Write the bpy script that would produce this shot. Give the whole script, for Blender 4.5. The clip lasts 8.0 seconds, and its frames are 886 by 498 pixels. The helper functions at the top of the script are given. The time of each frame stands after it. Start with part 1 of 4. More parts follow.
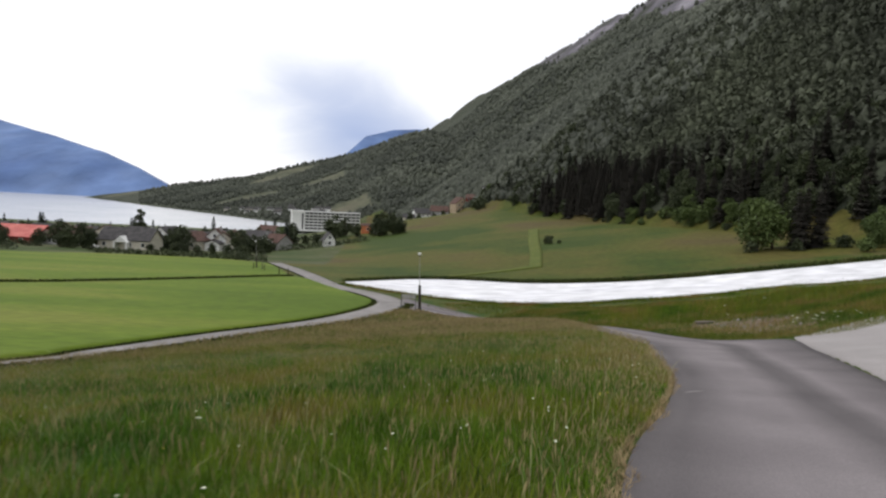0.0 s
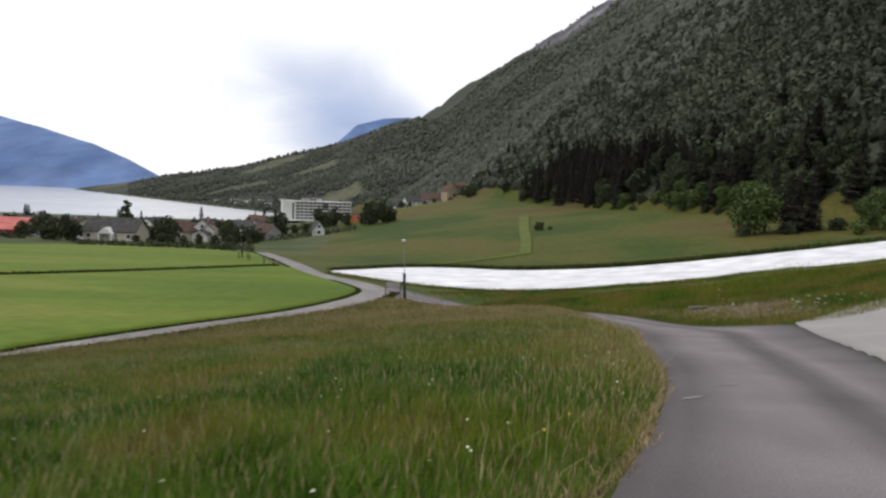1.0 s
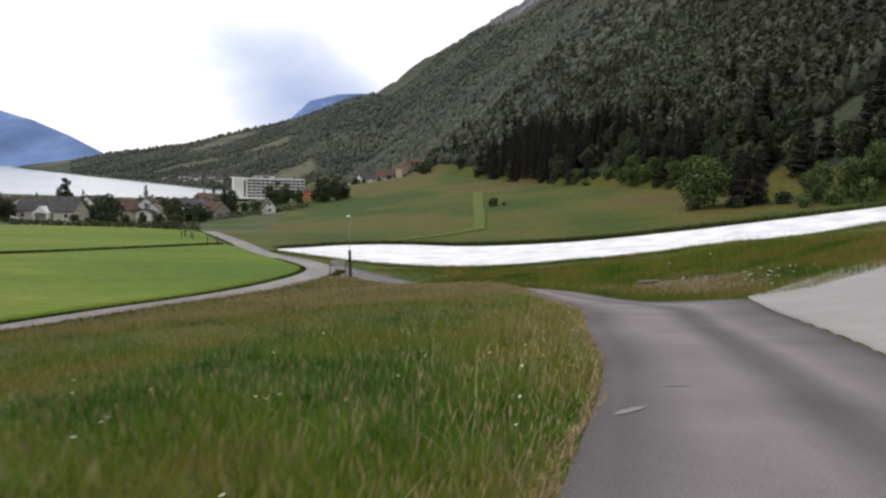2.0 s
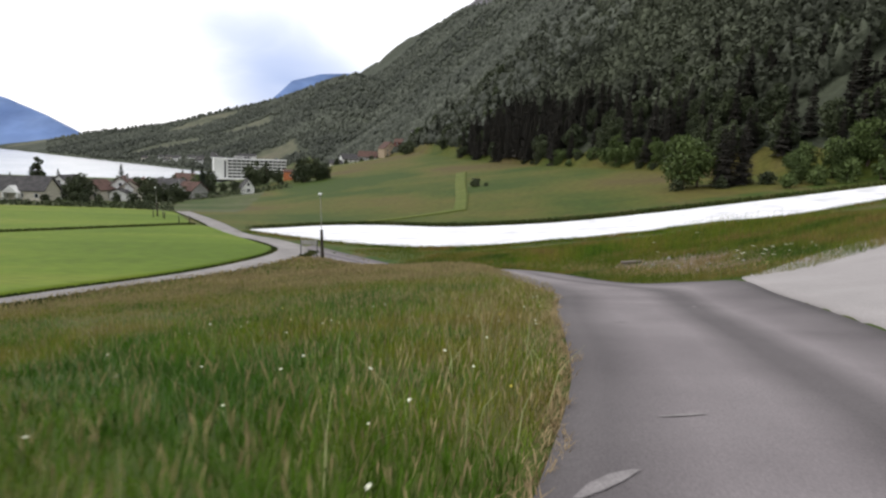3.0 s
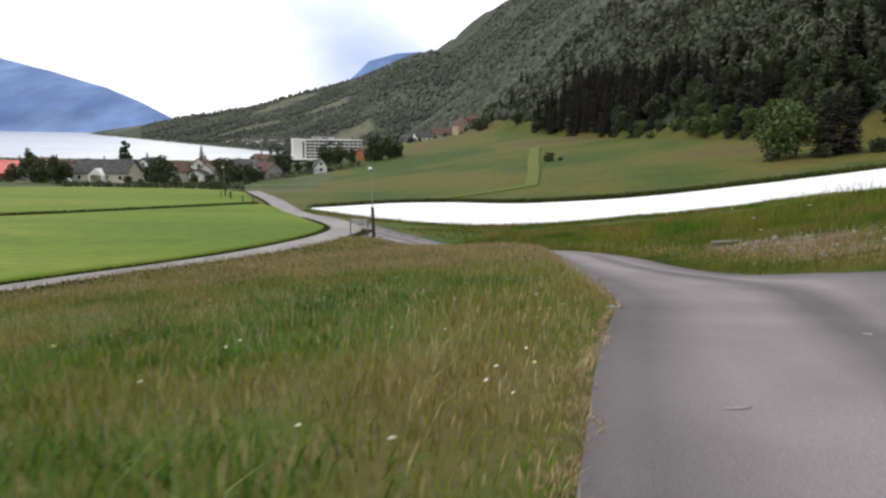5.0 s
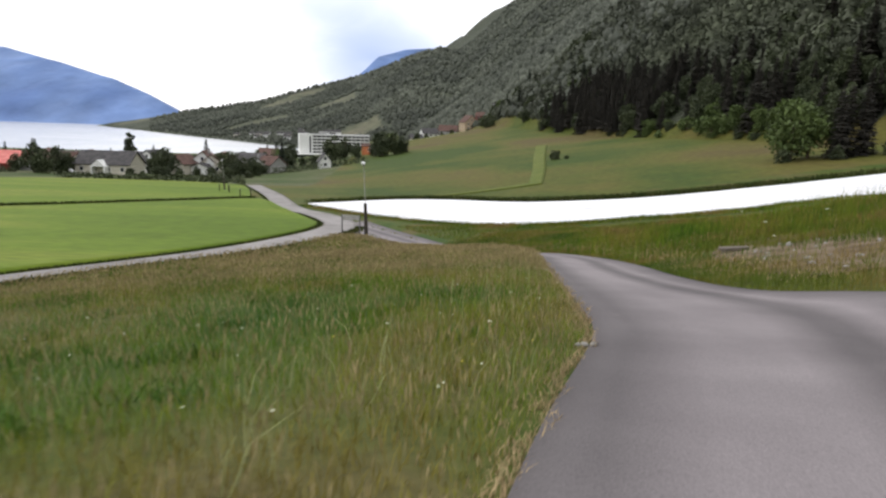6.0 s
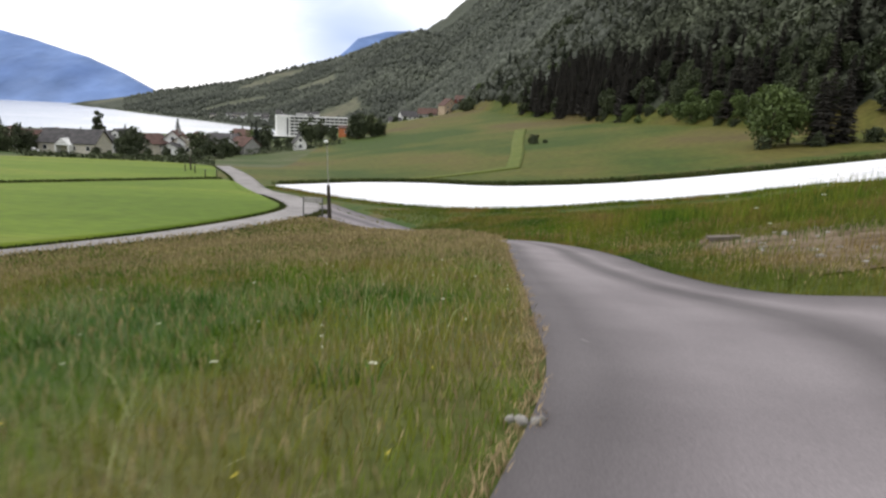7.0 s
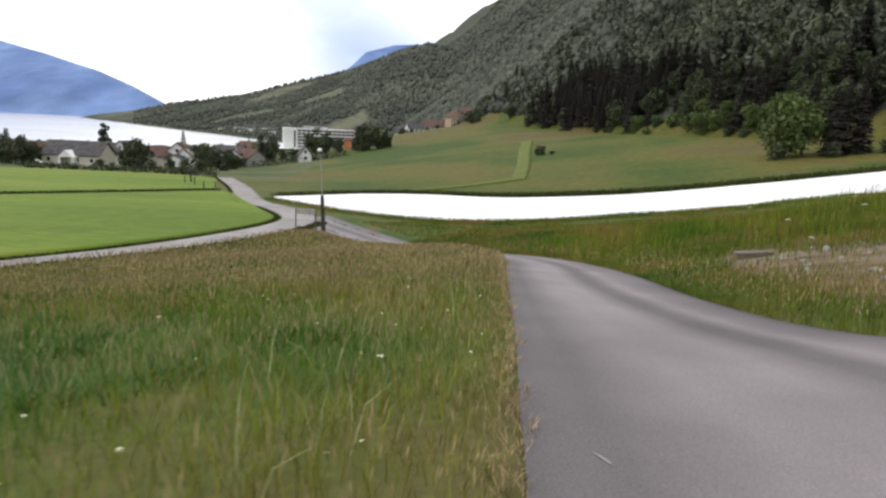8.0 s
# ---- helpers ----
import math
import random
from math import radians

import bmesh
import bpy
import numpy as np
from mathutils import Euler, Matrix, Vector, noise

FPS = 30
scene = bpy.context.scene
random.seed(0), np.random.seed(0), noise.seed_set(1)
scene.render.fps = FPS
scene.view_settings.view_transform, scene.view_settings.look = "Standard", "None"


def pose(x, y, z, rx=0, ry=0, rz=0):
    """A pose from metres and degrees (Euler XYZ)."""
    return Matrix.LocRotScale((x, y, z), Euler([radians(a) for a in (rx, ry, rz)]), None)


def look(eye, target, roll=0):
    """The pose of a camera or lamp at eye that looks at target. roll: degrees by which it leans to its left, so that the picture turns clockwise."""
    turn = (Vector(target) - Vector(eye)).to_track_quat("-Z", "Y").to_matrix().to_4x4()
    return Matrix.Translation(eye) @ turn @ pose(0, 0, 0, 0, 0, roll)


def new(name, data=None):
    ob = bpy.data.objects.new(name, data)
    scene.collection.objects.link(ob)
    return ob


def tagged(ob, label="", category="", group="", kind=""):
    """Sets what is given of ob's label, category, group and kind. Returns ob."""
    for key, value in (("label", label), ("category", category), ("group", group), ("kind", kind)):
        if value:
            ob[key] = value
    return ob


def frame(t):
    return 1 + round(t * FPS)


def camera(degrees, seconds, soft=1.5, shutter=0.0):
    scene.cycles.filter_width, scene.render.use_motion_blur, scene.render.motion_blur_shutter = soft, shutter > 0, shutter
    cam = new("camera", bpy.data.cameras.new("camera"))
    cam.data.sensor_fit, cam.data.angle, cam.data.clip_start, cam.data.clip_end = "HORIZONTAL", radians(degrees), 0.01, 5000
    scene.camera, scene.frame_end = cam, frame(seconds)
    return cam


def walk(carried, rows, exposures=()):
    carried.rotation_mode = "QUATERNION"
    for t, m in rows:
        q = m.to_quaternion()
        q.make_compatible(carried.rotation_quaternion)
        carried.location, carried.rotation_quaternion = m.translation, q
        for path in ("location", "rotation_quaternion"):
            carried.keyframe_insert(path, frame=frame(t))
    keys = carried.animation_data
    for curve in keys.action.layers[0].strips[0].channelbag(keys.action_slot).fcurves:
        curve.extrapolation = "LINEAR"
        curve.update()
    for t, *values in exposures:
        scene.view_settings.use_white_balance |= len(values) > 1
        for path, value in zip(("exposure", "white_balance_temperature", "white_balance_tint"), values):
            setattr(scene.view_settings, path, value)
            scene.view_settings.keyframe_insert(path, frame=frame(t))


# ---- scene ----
cam = camera(68.0, 8.0, soft=2.4, shutter=0.4)
PATH = [
    (0, (-0.197, 2.166, 0.92), (-0.188, 4.161, 0.781), 2.8),
    (0.5, (0.154, 3.297, 0.701), (0.152, 5.291, 0.555), 2.6),
    (1, (0.562, 4.25, 0.586), (0.595, 6.242, 0.413), 2.2),
    (1.5, (0.993, 5.231, 0.438), (1.088, 7.218, 0.231), 1.9),
    (2, (1.538, 6.386, 0.269), (1.704, 8.365, 0.032), 2.0),
    (3.5, (2.823, 9.911, -0.411), (3.041, 11.874, -0.724), 2.3),
    (4, (3.236, 11.264, -0.594), (3.394, 13.229, -0.934), 1.7),
    (4.5, (3.754, 12.675, -0.79), (3.805, 14.64, -1.157), 1.1),
    (5, (4.28, 13.875, -0.905), (4.264, 15.842, -1.267), 0.9),
    (6.5, (5.562, 17.409, -1.327), (5.539, 19.371, -1.715), 2.2),
    (7, (5.95, 19.001, -1.57), (5.98, 20.958, -1.985), 2.6),
    (7.5, (6.203, 20.541, -1.633), (6.195, 22.493, -2.069), 2.1),
    (8, (6.511, 21.635, -1.962), (6.517, 23.598, -2.341), 2.5),
]
walk(cam, [(t, look(eye, target, roll)) for t, eye, target, roll in PATH],
     exposures=[(0, 0.02), (1.5, -0.05), (2.0, 0.1), (3.5, 0.31), (5.0, 0.4), (6.5, 0.43), (8.0, 0.5)])

# ---- light ----
world = bpy.data.worlds.new("overcast_sky")
scene.world = world
world.use_nodes = True
wn, wl = world.node_tree.nodes, world.node_tree.links
wn.clear()
SUN_ELEV, SUN_ROT = radians(48), radians(-60)
w_out = wn.new("ShaderNodeOutputWorld")
w_bg = wn.new("ShaderNodeBackground")
w_sky = wn.new("ShaderNodeTexSky")
w_sky.sky_type = "NISHITA"
w_sky.sun_disc = False
w_sky.sun_elevation, w_sky.sun_rotation = SUN_ELEV, SUN_ROT
w_tc = wn.new("ShaderNodeTexCoord")
w_noise = wn.new("ShaderNodeTexNoise")
w_noise.inputs["Scale"].default_value = 5.5
w_noise.inputs["Detail"].default_value = 5
w_noise.inputs["Distortion"].default_value = 0.6
w_map = wn.new("ShaderNodeMapping")
w_map.inputs["Scale"].default_value = (1, 1, 2.2)
w_map.inputs["Location"].default_value = (0.35, 0.1, 0.0)
w_gain = wn.new("ShaderNodeMix")
w_gain.data_type, w_gain.blend_type = "RGBA", "MULTIPLY"
w_gain.inputs["Factor"].default_value = 1
w_gain.inputs["B"].default_value = (0.11, 0.11, 0.11, 1)
# a grey-blue streak of cloud beside the mountain's far end
w_sub = wn.new("ShaderNodeVectorMath")
w_sub.operation = "SUBTRACT"
w_sub.inputs[1].default_value = Vector((-0.112, 0.98, 0.083)).normalized()
w_turn = wn.new("ShaderNodeMapping")
w_turn.inputs["Rotation"].default_value = (0, radians(-27), 0)
w_size = wn.new("ShaderNodeMapping")
w_size.inputs["Scale"].default_value = (1 / 0.215, 1 / 0.4, 1 / 0.115)
w_len = wn.new("ShaderNodeVectorMath")
w_len.operation = "LENGTH"
w_warp = wn.new("ShaderNodeMath")
w_warp.operation = "MULTIPLY_ADD"
w_warp.inputs[1].default_value = 1.1
w_near = wn.new("ShaderNodeMapRange")
w_near.interpolation_type = "SMOOTHERSTEP"
w_near.inputs["From Min"].default_value, w_near.inputs["From Max"].default_value = 1.65, 0.6
w_mul = wn.new("ShaderNodeMath")
w_mul.operation = "MULTIPLY"
w_nr = wn.new("ShaderNodeMapRange")
w_nr.inputs["From Min"].default_value, w_nr.inputs["From Max"].default_value = 0.3, 0.62
w_nr.inputs["To Min"].default_value = 0.72
w_cloud = wn.new("ShaderNodeMix")
w_cloud.data_type = "RGBA"
w_cloud.inputs["A"].default_value = (1.12, 1.12, 1.15, 1)
w_cloud.inputs["B"].default_value = (0.40, 0.49, 0.76, 1)
w_mix = wn.new("ShaderNodeMix")
w_mix.data_type = "RGBA"
w_mix.inputs["Factor"].default_value = 0.9
wl.new(w_tc.outputs["Generated"], w_map.inputs["Vector"])
wl.new(w_map.outputs["Vector"], w_noise.inputs["Vector"])
wl.new(w_tc.outputs["Generated"], w_sub.inputs[0])
wl.new(w_sub.outputs["Vector"], w_turn.inputs["Vector"])
wl.new(w_turn.outputs["Vector"], w_size.inputs["Vector"])
wl.new(w_size.outputs["Vector"], w_len.inputs[0])
wl.new(w_noise.outputs["Fac"], w_warp.inputs[0])
wl.new(w_len.outputs["Value"], w_warp.inputs[2])
wl.new(w_warp.outputs[0], w_near.inputs["Value"])
wl.new(w_noise.outputs["Fac"], w_nr.inputs["Value"])
wl.new(w_near.outputs["Result"], w_mul.inputs[0])
wl.new(w_nr.outputs["Result"], w_mul.inputs[1])
wl.new(w_mul.outputs[0], w_cloud.inputs["Factor"])
wl.new(w_sky.outputs["Color"], w_gain.inputs["A"])
wl.new(w_gain.outputs["Result"], w_mix.inputs["A"])
wl.new(w_cloud.outputs["Result"], w_mix.inputs["B"])
wl.new(w_mix.outputs["Result"], w_bg.inputs["Color"])
w_bg.inputs["Strength"].default_value = 1.0
wl.new(w_bg.outputs["Background"], w_out.inputs["Surface"])

sun_data = bpy.data.lights.new("sun", "SUN")
sun_data.energy, sun_data.angle, sun_data.color = 0.8, radians(14), (1.0, 0.96, 0.9)
sun = new("sun", sun_data)
sun.matrix_world = look((0, 0, 60), (0 + math.sin(SUN_ROT) * -40, -math.cos(SUN_ROT) * 40, 60 - 44))


# ---- materials ----
def material(name, colors, rough=0.85, scale=1.0, detail=6, bump=0.3, fine=12.0, spec=0.12, rand=0.0, island=False, stretch=(1, 1, 1), metallic=0.0, spread=(0.35, 0.65)):
    """Two-scale noise between colours, with a fine relief."""
    m = bpy.data.materials.new(name)
    m.use_nodes = True
    n, l = m.node_tree.nodes, m.node_tree.links
    b = n["Principled BSDF"]
    b.inputs["Roughness"].default_value = rough
    b.inputs["Metallic"].default_value = metallic
    b.inputs["Specular IOR Level"].default_value = spec
    geo = n.new("ShaderNodeNewGeometry")
    mp = n.new("ShaderNodeMapping")
    mp.inputs["Scale"].default_value = stretch
    l.new(geo.outputs["Position"], mp.inputs["Vector"])
    big = n.new("ShaderNodeTexNoise")
    big.inputs["Scale"].default_value, big.inputs["Detail"].default_value = scale, detail
    small = n.new("ShaderNodeTexNoise")
    small.inputs["Scale"].default_value, small.inputs["Detail"].default_value = fine, 4
    l.new(mp.outputs["Vector"], big.inputs["Vector"])
    l.new(mp.outputs["Vector"], small.inputs["Vector"])
    ramp = n.new("ShaderNodeValToRGB")
    els = ramp.color_ramp.elements
    while len(els) < len(colors):
        els.new(0.5)
    for i, c in enumerate(colors):
        els[i].position = spread[0] + (spread[1] - spread[0]) * i / max(1, len(colors) - 1)
        els[i].color = (*c, 1)
    l.new(big.outputs["Fac"], ramp.inputs["Fac"])
    hsv = n.new("ShaderNodeHueSaturation")
    l.new(ramp.outputs["Color"], hsv.inputs["Color"])
    mr = n.new("ShaderNodeMapRange")
    mr.inputs["From Min"].default_value, mr.inputs["From Max"].default_value = 0.3, 0.7
    mr.inputs["To Min"].default_value, mr.inputs["To Max"].default_value = 0.78, 1.22
    l.new(small.outputs["Fac"], mr.inputs["Value"])
    value = mr.outputs["Result"]
    if rand:
        rr = n.new("ShaderNodeMapRange")
        rr.inputs["To Min"].default_value, rr.inputs["To Max"].default_value = 1 - rand, 1 + rand
        if island:
            l.new(geo.outputs["Random Per Island"], rr.inputs["Value"])
        else:
            info = n.new("ShaderNodeObjectInfo")
            l.new(info.outputs["Random"], rr.inputs["Value"])
        mm = n.new("ShaderNodeMath")
        mm.operation = "MULTIPLY"
        l.new(value, mm.inputs[0])
        l.new(rr.outputs["Result"], mm.inputs[1])
        value = mm.outputs[0]
    l.new(value, hsv.inputs["Value"])
    l.new(hsv.outputs["Color"], b.inputs["Base Color"])
    if bump:
        bp = n.new("ShaderNodeBump")
        bp.inputs["Strength"].default_value = bump
        bp.inputs["Distance"].default_value = 0.4 / fine
        l.new(small.outputs["Fac"], bp.inputs["Height"])
        l.new(bp.outputs["Normal"], b.inputs["Normal"])
    return m


M_soil = material("meadow_soil", [(0.034, 0.064, 0.010), (0.06, 0.08, 0.014), (0.09, 0.08, 0.028)], scale=0.35, fine=9)
M_hill = material("hill_field_grass", [(0.040, 0.064, 0.010), (0.068, 0.080, 0.014), (0.092, 0.084, 0.020), (0.086, 0.068, 0.025)], scale=0.03, fine=1.2, stretch=(0.7, 0.7, 1), spread=(0.41, 0.64))
M_forest = material("forest_floor", [(0.034, 0.040, 0.026), (0.056, 0.064, 0.042)], scale=0.05, fine=0.5, bump=0.8)
M_rock = material("bare_rock", [(0.05, 0.056, 0.042), (0.085, 0.082, 0.086), (0.13, 0.122, 0.14), (0.23, 0.217, 0.24)], scale=0.012, fine=0.06, bump=1.0, stretch=(1, 1, 0.45))
M_clearing = material("far_clearing", [(0.062, 0.070, 0.042), (0.088, 0.092, 0.056), (0.115, 0.108, 0.072)], scale=0.01, fine=0.08)
M_town = material("town_ground", [(0.04, 0.065, 0.016), (0.065, 0.08, 0.026), (0.09, 0.09, 0.05)], scale=0.05, fine=0.6)
M_mown = material("mown_grass", [(0.080, 0.128, 0.011), (0.108, 0.160, 0.015), (0.155, 0.18, 0.029)], scale=0.05, fine=1.6, stretch=(0.45, 1.5, 1), bump=0.2)
M_strip = material("cut_strip_grass", [(0.082, 0.108, 0.020), (0.112, 0.126, 0.030)], scale=0.2, fine=2.0)
M_verge = material("verge_grass", [(0.03, 0.05, 0.012), (0.075, 0.08, 0.025)], scale=0.4, fine=3.0)
M_fleece = material("white_fleece", [(0.74, 0.74, 0.77), (0.80, 0.80, 0.82)], rough=0.7, scale=0.1, fine=0.5, bump=0.08, stretch=(0.6, 1, 1))
M_gravel = material("driveway_gravel", [(0.305, 0.285, 0.28), (0.345, 0.322, 0.317)], scale=0.5, fine=45, bump=0.5)
M_lane = material("lane_gravel", [(0.20, 0.187, 0.18), (0.28, 0.263, 0.255)], scale=0.4, fine=14)
# base colour paled to add to the sky's reflection on the water
M_water = material("sky_paled_water", [(0.44, 0.46, 0.49), (0.52, 0.53, 0.55)], rough=0.22, scale=0.01, fine=0.5, bump=0.25, spec=0.6)
# aerial haze painted as blue into the far mountains' base colour
M_haze_blue = material("haze_blue_slopes", [(0.095, 0.155, 0.32), (0.125, 0.195, 0.37), (0.165, 0.24, 0.42)], scale=0.002, fine=0.006, bump=0.4)
M_blade = material("grass_blade", [(0.042, 0.112, 0.008), (0.092, 0.168, 0.011), (0.155, 0.188, 0.017), (0.205, 0.172, 0.036)], rough=0.8, scale=0.34, fine=2.0, bump=0, rand=0.26, island=True, spread=(0.38, 0.64))
M_bankblade = material("bank_blade", [(0.060, 0.104, 0.014), (0.105, 0.138, 0.018), (0.155, 0.152, 0.026), (0.190, 0.138, 0.045)], rough=0.8, scale=0.3, fine=3.0, bump=0, rand=0.3, island=True, spread=(0.36, 0.62))
M_seed = material("seed_head", [(0.255, 0.200, 0.100), (0.350, 0.280, 0.142)], rough=0.7, scale=0.5, fine=4.0, bump=0, rand=0.3, island=True)
M_stalk = material("pale_stalk", [(0.24, 0.27, 0.11), (0.36, 0.36, 0.18)], rough=0.7, scale=1.0, fine=6.0, bump=0, rand=0.25, island=True)
M_broadleaf = material("broad_leaf", [(0.040, 0.100, 0.014), (0.07, 0.140, 0.022)], rough=0.55, scale=1.0, fine=6.0, bump=0, rand=0.3, island=True)
M_straw = material("dry_straw", [(0.30, 0.22, 0.12), (0.42, 0.32, 0.18)], rough=0.7, scale=2.0, fine=9.0, bump=0, rand=0.25, island=True)
M_petal = material("white_petal", [(0.58, 0.60, 0.44), (0.70, 0.71, 0.56)], scale=5, fine=20, bump=0)
M_yellow = material("yellow_flower", [(0.55, 0.45, 0.05), (0.6, 0.5, 0.1)], scale=5, fine=20, bump=0)
M_leaf = material("leaf", [(0.046, 0.057, 0.031), (0.076, 0.092, 0.046)], rough=0.6, scale=0.15, fine=1.5, bump=0, rand=0.28, island=True)
M_leaf_light = material("light_leaf", [(0.062, 0.088, 0.030), (0.100, 0.136, 0.044)], rough=0.6, scale=0.2, fine=1.5, bump=0, rand=0.25, island=True)
M_needle = material("needle", [(0.022, 0.030, 0.020), (0.042, 0.052, 0.032)], rough=0.7, scale=0.2, fine=2, bump=0, rand=0.3, island=True)
M_needle_brown = material("shaded_needle", [(0.034, 0.032, 0.027), (0.052, 0.048, 0.039)], rough=0.7, scale=0.2, fine=2, bump=0, rand=0.3, island=True)
# crowns greyed and lightened in colour to imitate haze over distance
M_canopy_hazed = material("hazed_canopy", [(0.056, 0.062, 0.050), (0.078, 0.086, 0.067), (0.100, 0.109, 0.084)], rough=0.8, scale=0.006, fine=0.25, bump=0.4, rand=0.24, island=True)
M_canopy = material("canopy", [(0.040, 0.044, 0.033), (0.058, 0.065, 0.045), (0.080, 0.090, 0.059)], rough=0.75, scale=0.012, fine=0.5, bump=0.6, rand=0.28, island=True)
M_bark = material("bark", [(0.06, 0.045, 0.035), (0.13, 0.10, 0.08)], scale=3, fine=14, bump=0.7, stretch=(1, 1, 0.3))
M_white = material("white_boards", [(0.68, 0.68, 0.66), (0.78, 0.78, 0.76)], scale=0.6, fine=5, stretch=(0.2, 0.2, 4))
M_cream = material("cream_boards", [(0.50, 0.47, 0.40), (0.60, 0.56, 0.47)], scale=0.6, fine=5, stretch=(0.2, 0.2, 4))
M_ochre = material("ochre_boards", [(0.36, 0.28, 0.19), (0.44, 0.35, 0.25)], scale=0.6, fine=5)
M_orange = material("orange_boards", [(0.50, 0.16, 0.07), (0.58, 0.21, 0.10)], scale=0.6, fine=5)
M_greywall = material("grey_render", [(0.30, 0.30, 0.29), (0.40, 0.39, 0.38)], scale=0.6, fine=5)
M_roof = material("slate_roof", [(0.055, 0.053, 0.055), (0.095, 0.09, 0.09)], scale=0.7, fine=4, bump=0.6)
M_redroof = material("red_sheet_roof", [(0.42, 0.07, 0.06), (0.52, 0.12, 0.10)], rough=0.5, scale=0.4, fine=3)
M_brownroof = material("brown_tile_roof", [(0.085, 0.052, 0.044), (0.135, 0.082, 0.068)], scale=0.6, fine=4)
M_redwall = material("dark_red_boards", [(0.14, 0.035, 0.03), (0.20, 0.05, 0.04)], scale=0.6, fine=5)
M_concrete = material("painted_concrete", [(0.62, 0.62, 0.62), (0.74, 0.74, 0.74)], scale=0.15, fine=1.2)
# dark grey puts the shade behind the hotel's balconies into the wall colour
M_shade = material("shade_grey_wall", [(0.20, 0.19, 0.18), (0.28, 0.27, 0.26)], scale=0.3, fine=2)
M_steel = material("galvanised_steel", [(0.10, 0.10, 0.10), (0.17, 0.17, 0.17)], rough=0.5, scale=2, fine=15, metallic=0.6)
M_pole = material("tarred_pole", [(0.035, 0.03, 0.027), (0.07, 0.06, 0.05)], scale=2, fine=15, stretch=(1, 1, 0.2))
M_lampglass = material("lamp_glass", [(0.75, 0.76, 0.76), (0.82, 0.82, 0.82)], rough=0.3, scale=5, fine=15, bump=0)
M_wood = material("weathered_wood", [(0.10, 0.085, 0.07), (0.2, 0.175, 0.15)], scale=3, fine=18, stretch=(0.2, 1, 1))
M_stone = material("pale_stone", [(0.17, 0.16, 0.145), (0.30, 0.285, 0.26)], scale=4, fine=18, bump=0.8)
M_bare = material("bare_earth", [(0.085, 0.062, 0.036), (0.135, 0.097, 0.06), (0.165, 0.13, 0.092)], scale=0.9, fine=8, bump=0.8)
M_carwhite = material("car_paint", [(0.75, 0.75, 0.76), (0.78, 0.78, 0.79)], rough=0.25, scale=1, fine=3, bump=0, spec=0.5)
M_rubber = material("rubber", [(0.02, 0.02, 0.02), (0.035, 0.035, 0.035)], scale=4, fine=20)
M_sign = material("sign_sheet", [(0.30, 0.29, 0.27), (0.4, 0.39, 0.37)], rough=0.5, scale=3, fine=10)

M_glass = bpy.data.materials.new("window_glass")
M_glass.use_nodes = True
M_glass.node_tree.nodes["Principled BSDF"].inputs["Base Color"].default_value = (0.02, 0.023, 0.028, 1)
M_glass.node_tree.nodes["Principled BSDF"].inputs["Roughness"].default_value = 0.08
M_glass.node_tree.nodes["Principled BSDF"].inputs["Specular IOR Level"].default_value = 0.6


def asphalt():
    """Worn asphalt: paler wheel tracks along the lane, from the across-the-lane coordinate."""
    m = material("worn_asphalt", [(0.134, 0.119, 0.123), (0.172, 0.154, 0.158)], rough=0.8, scale=0.5, fine=70, bump=0.35, spec=0.25)
    n, l = m.node_tree.nodes, m.node_tree.links
    b = n["Principled BSDF"]
    uv = n.new("ShaderNodeUVMap")
    uv.uv_map = "lane"
    sep = n.new("ShaderNodeSeparateXYZ")
    l.new(uv.outputs["UV"], sep.inputs["Vector"])
    wob = n.new("ShaderNodeTexNoise")
    wob.inputs["Scale"].default_value, wob.inputs["Detail"].default_value = 3.0, 3
    l.new(uv.outputs["UV"], wob.inputs["Vector"])
    add = n.new("ShaderNodeMath")
    add.operation = "MULTIPLY_ADD"
    add.inputs[1].default_value = 0.07
    l.new(wob.outputs["Fac"], add.inputs[0])
    l.new(sep.outputs["X"], add.inputs[2])
    ramp = n.new("ShaderNodeValToRGB")
    els = ramp.color_ramp.elements
    stops = [(0.0, 0.62), (0.12, 0.72), (0.26, 1.28), (0.42, 1.32), (0.54, 0.7), (0.61, 0.72), (0.72, 1.3), (0.83, 0.98), (1.0, 0.7)]
    while len(els) < len(stops):
        els.new(0.5)
    for e, (p, v) in zip(els, stops):
        e.position, e.color = p, (v / 2, v / 2, v / 2, 1)
    l.new(add.outputs[0], ramp.inputs["Fac"])
    mul = n.new("ShaderNodeMix")
    mul.data_type, mul.blend_type = "RGBA", "MULTIPLY"
    mul.inputs["Factor"].default_value = 1
    src = b.inputs["Base Color"].links[0].from_socket
    twice = n.new("ShaderNodeMix")
    twice.data_type, twice.blend_type = "RGBA", "ADD"
    twice.inputs["Factor"].default_value = 1
    l.new(src, twice.inputs["A"])
    l.new(src, twice.inputs["B"])
    l.new(twice.outputs["Result"], mul.inputs["A"])
    l.new(ramp.outputs["Color"], mul.inputs["B"])
    l.new(mul.outputs["Result"], b.inputs["Base Color"])
    return m


M_scuff = material("scuffed_asphalt", [(0.20, 0.185, 0.185), (0.27, 0.25, 0.25)], scale=6, fine=60)
M_asphalt = asphalt()


# ---- the lie of the land ----
WATER = -40.0


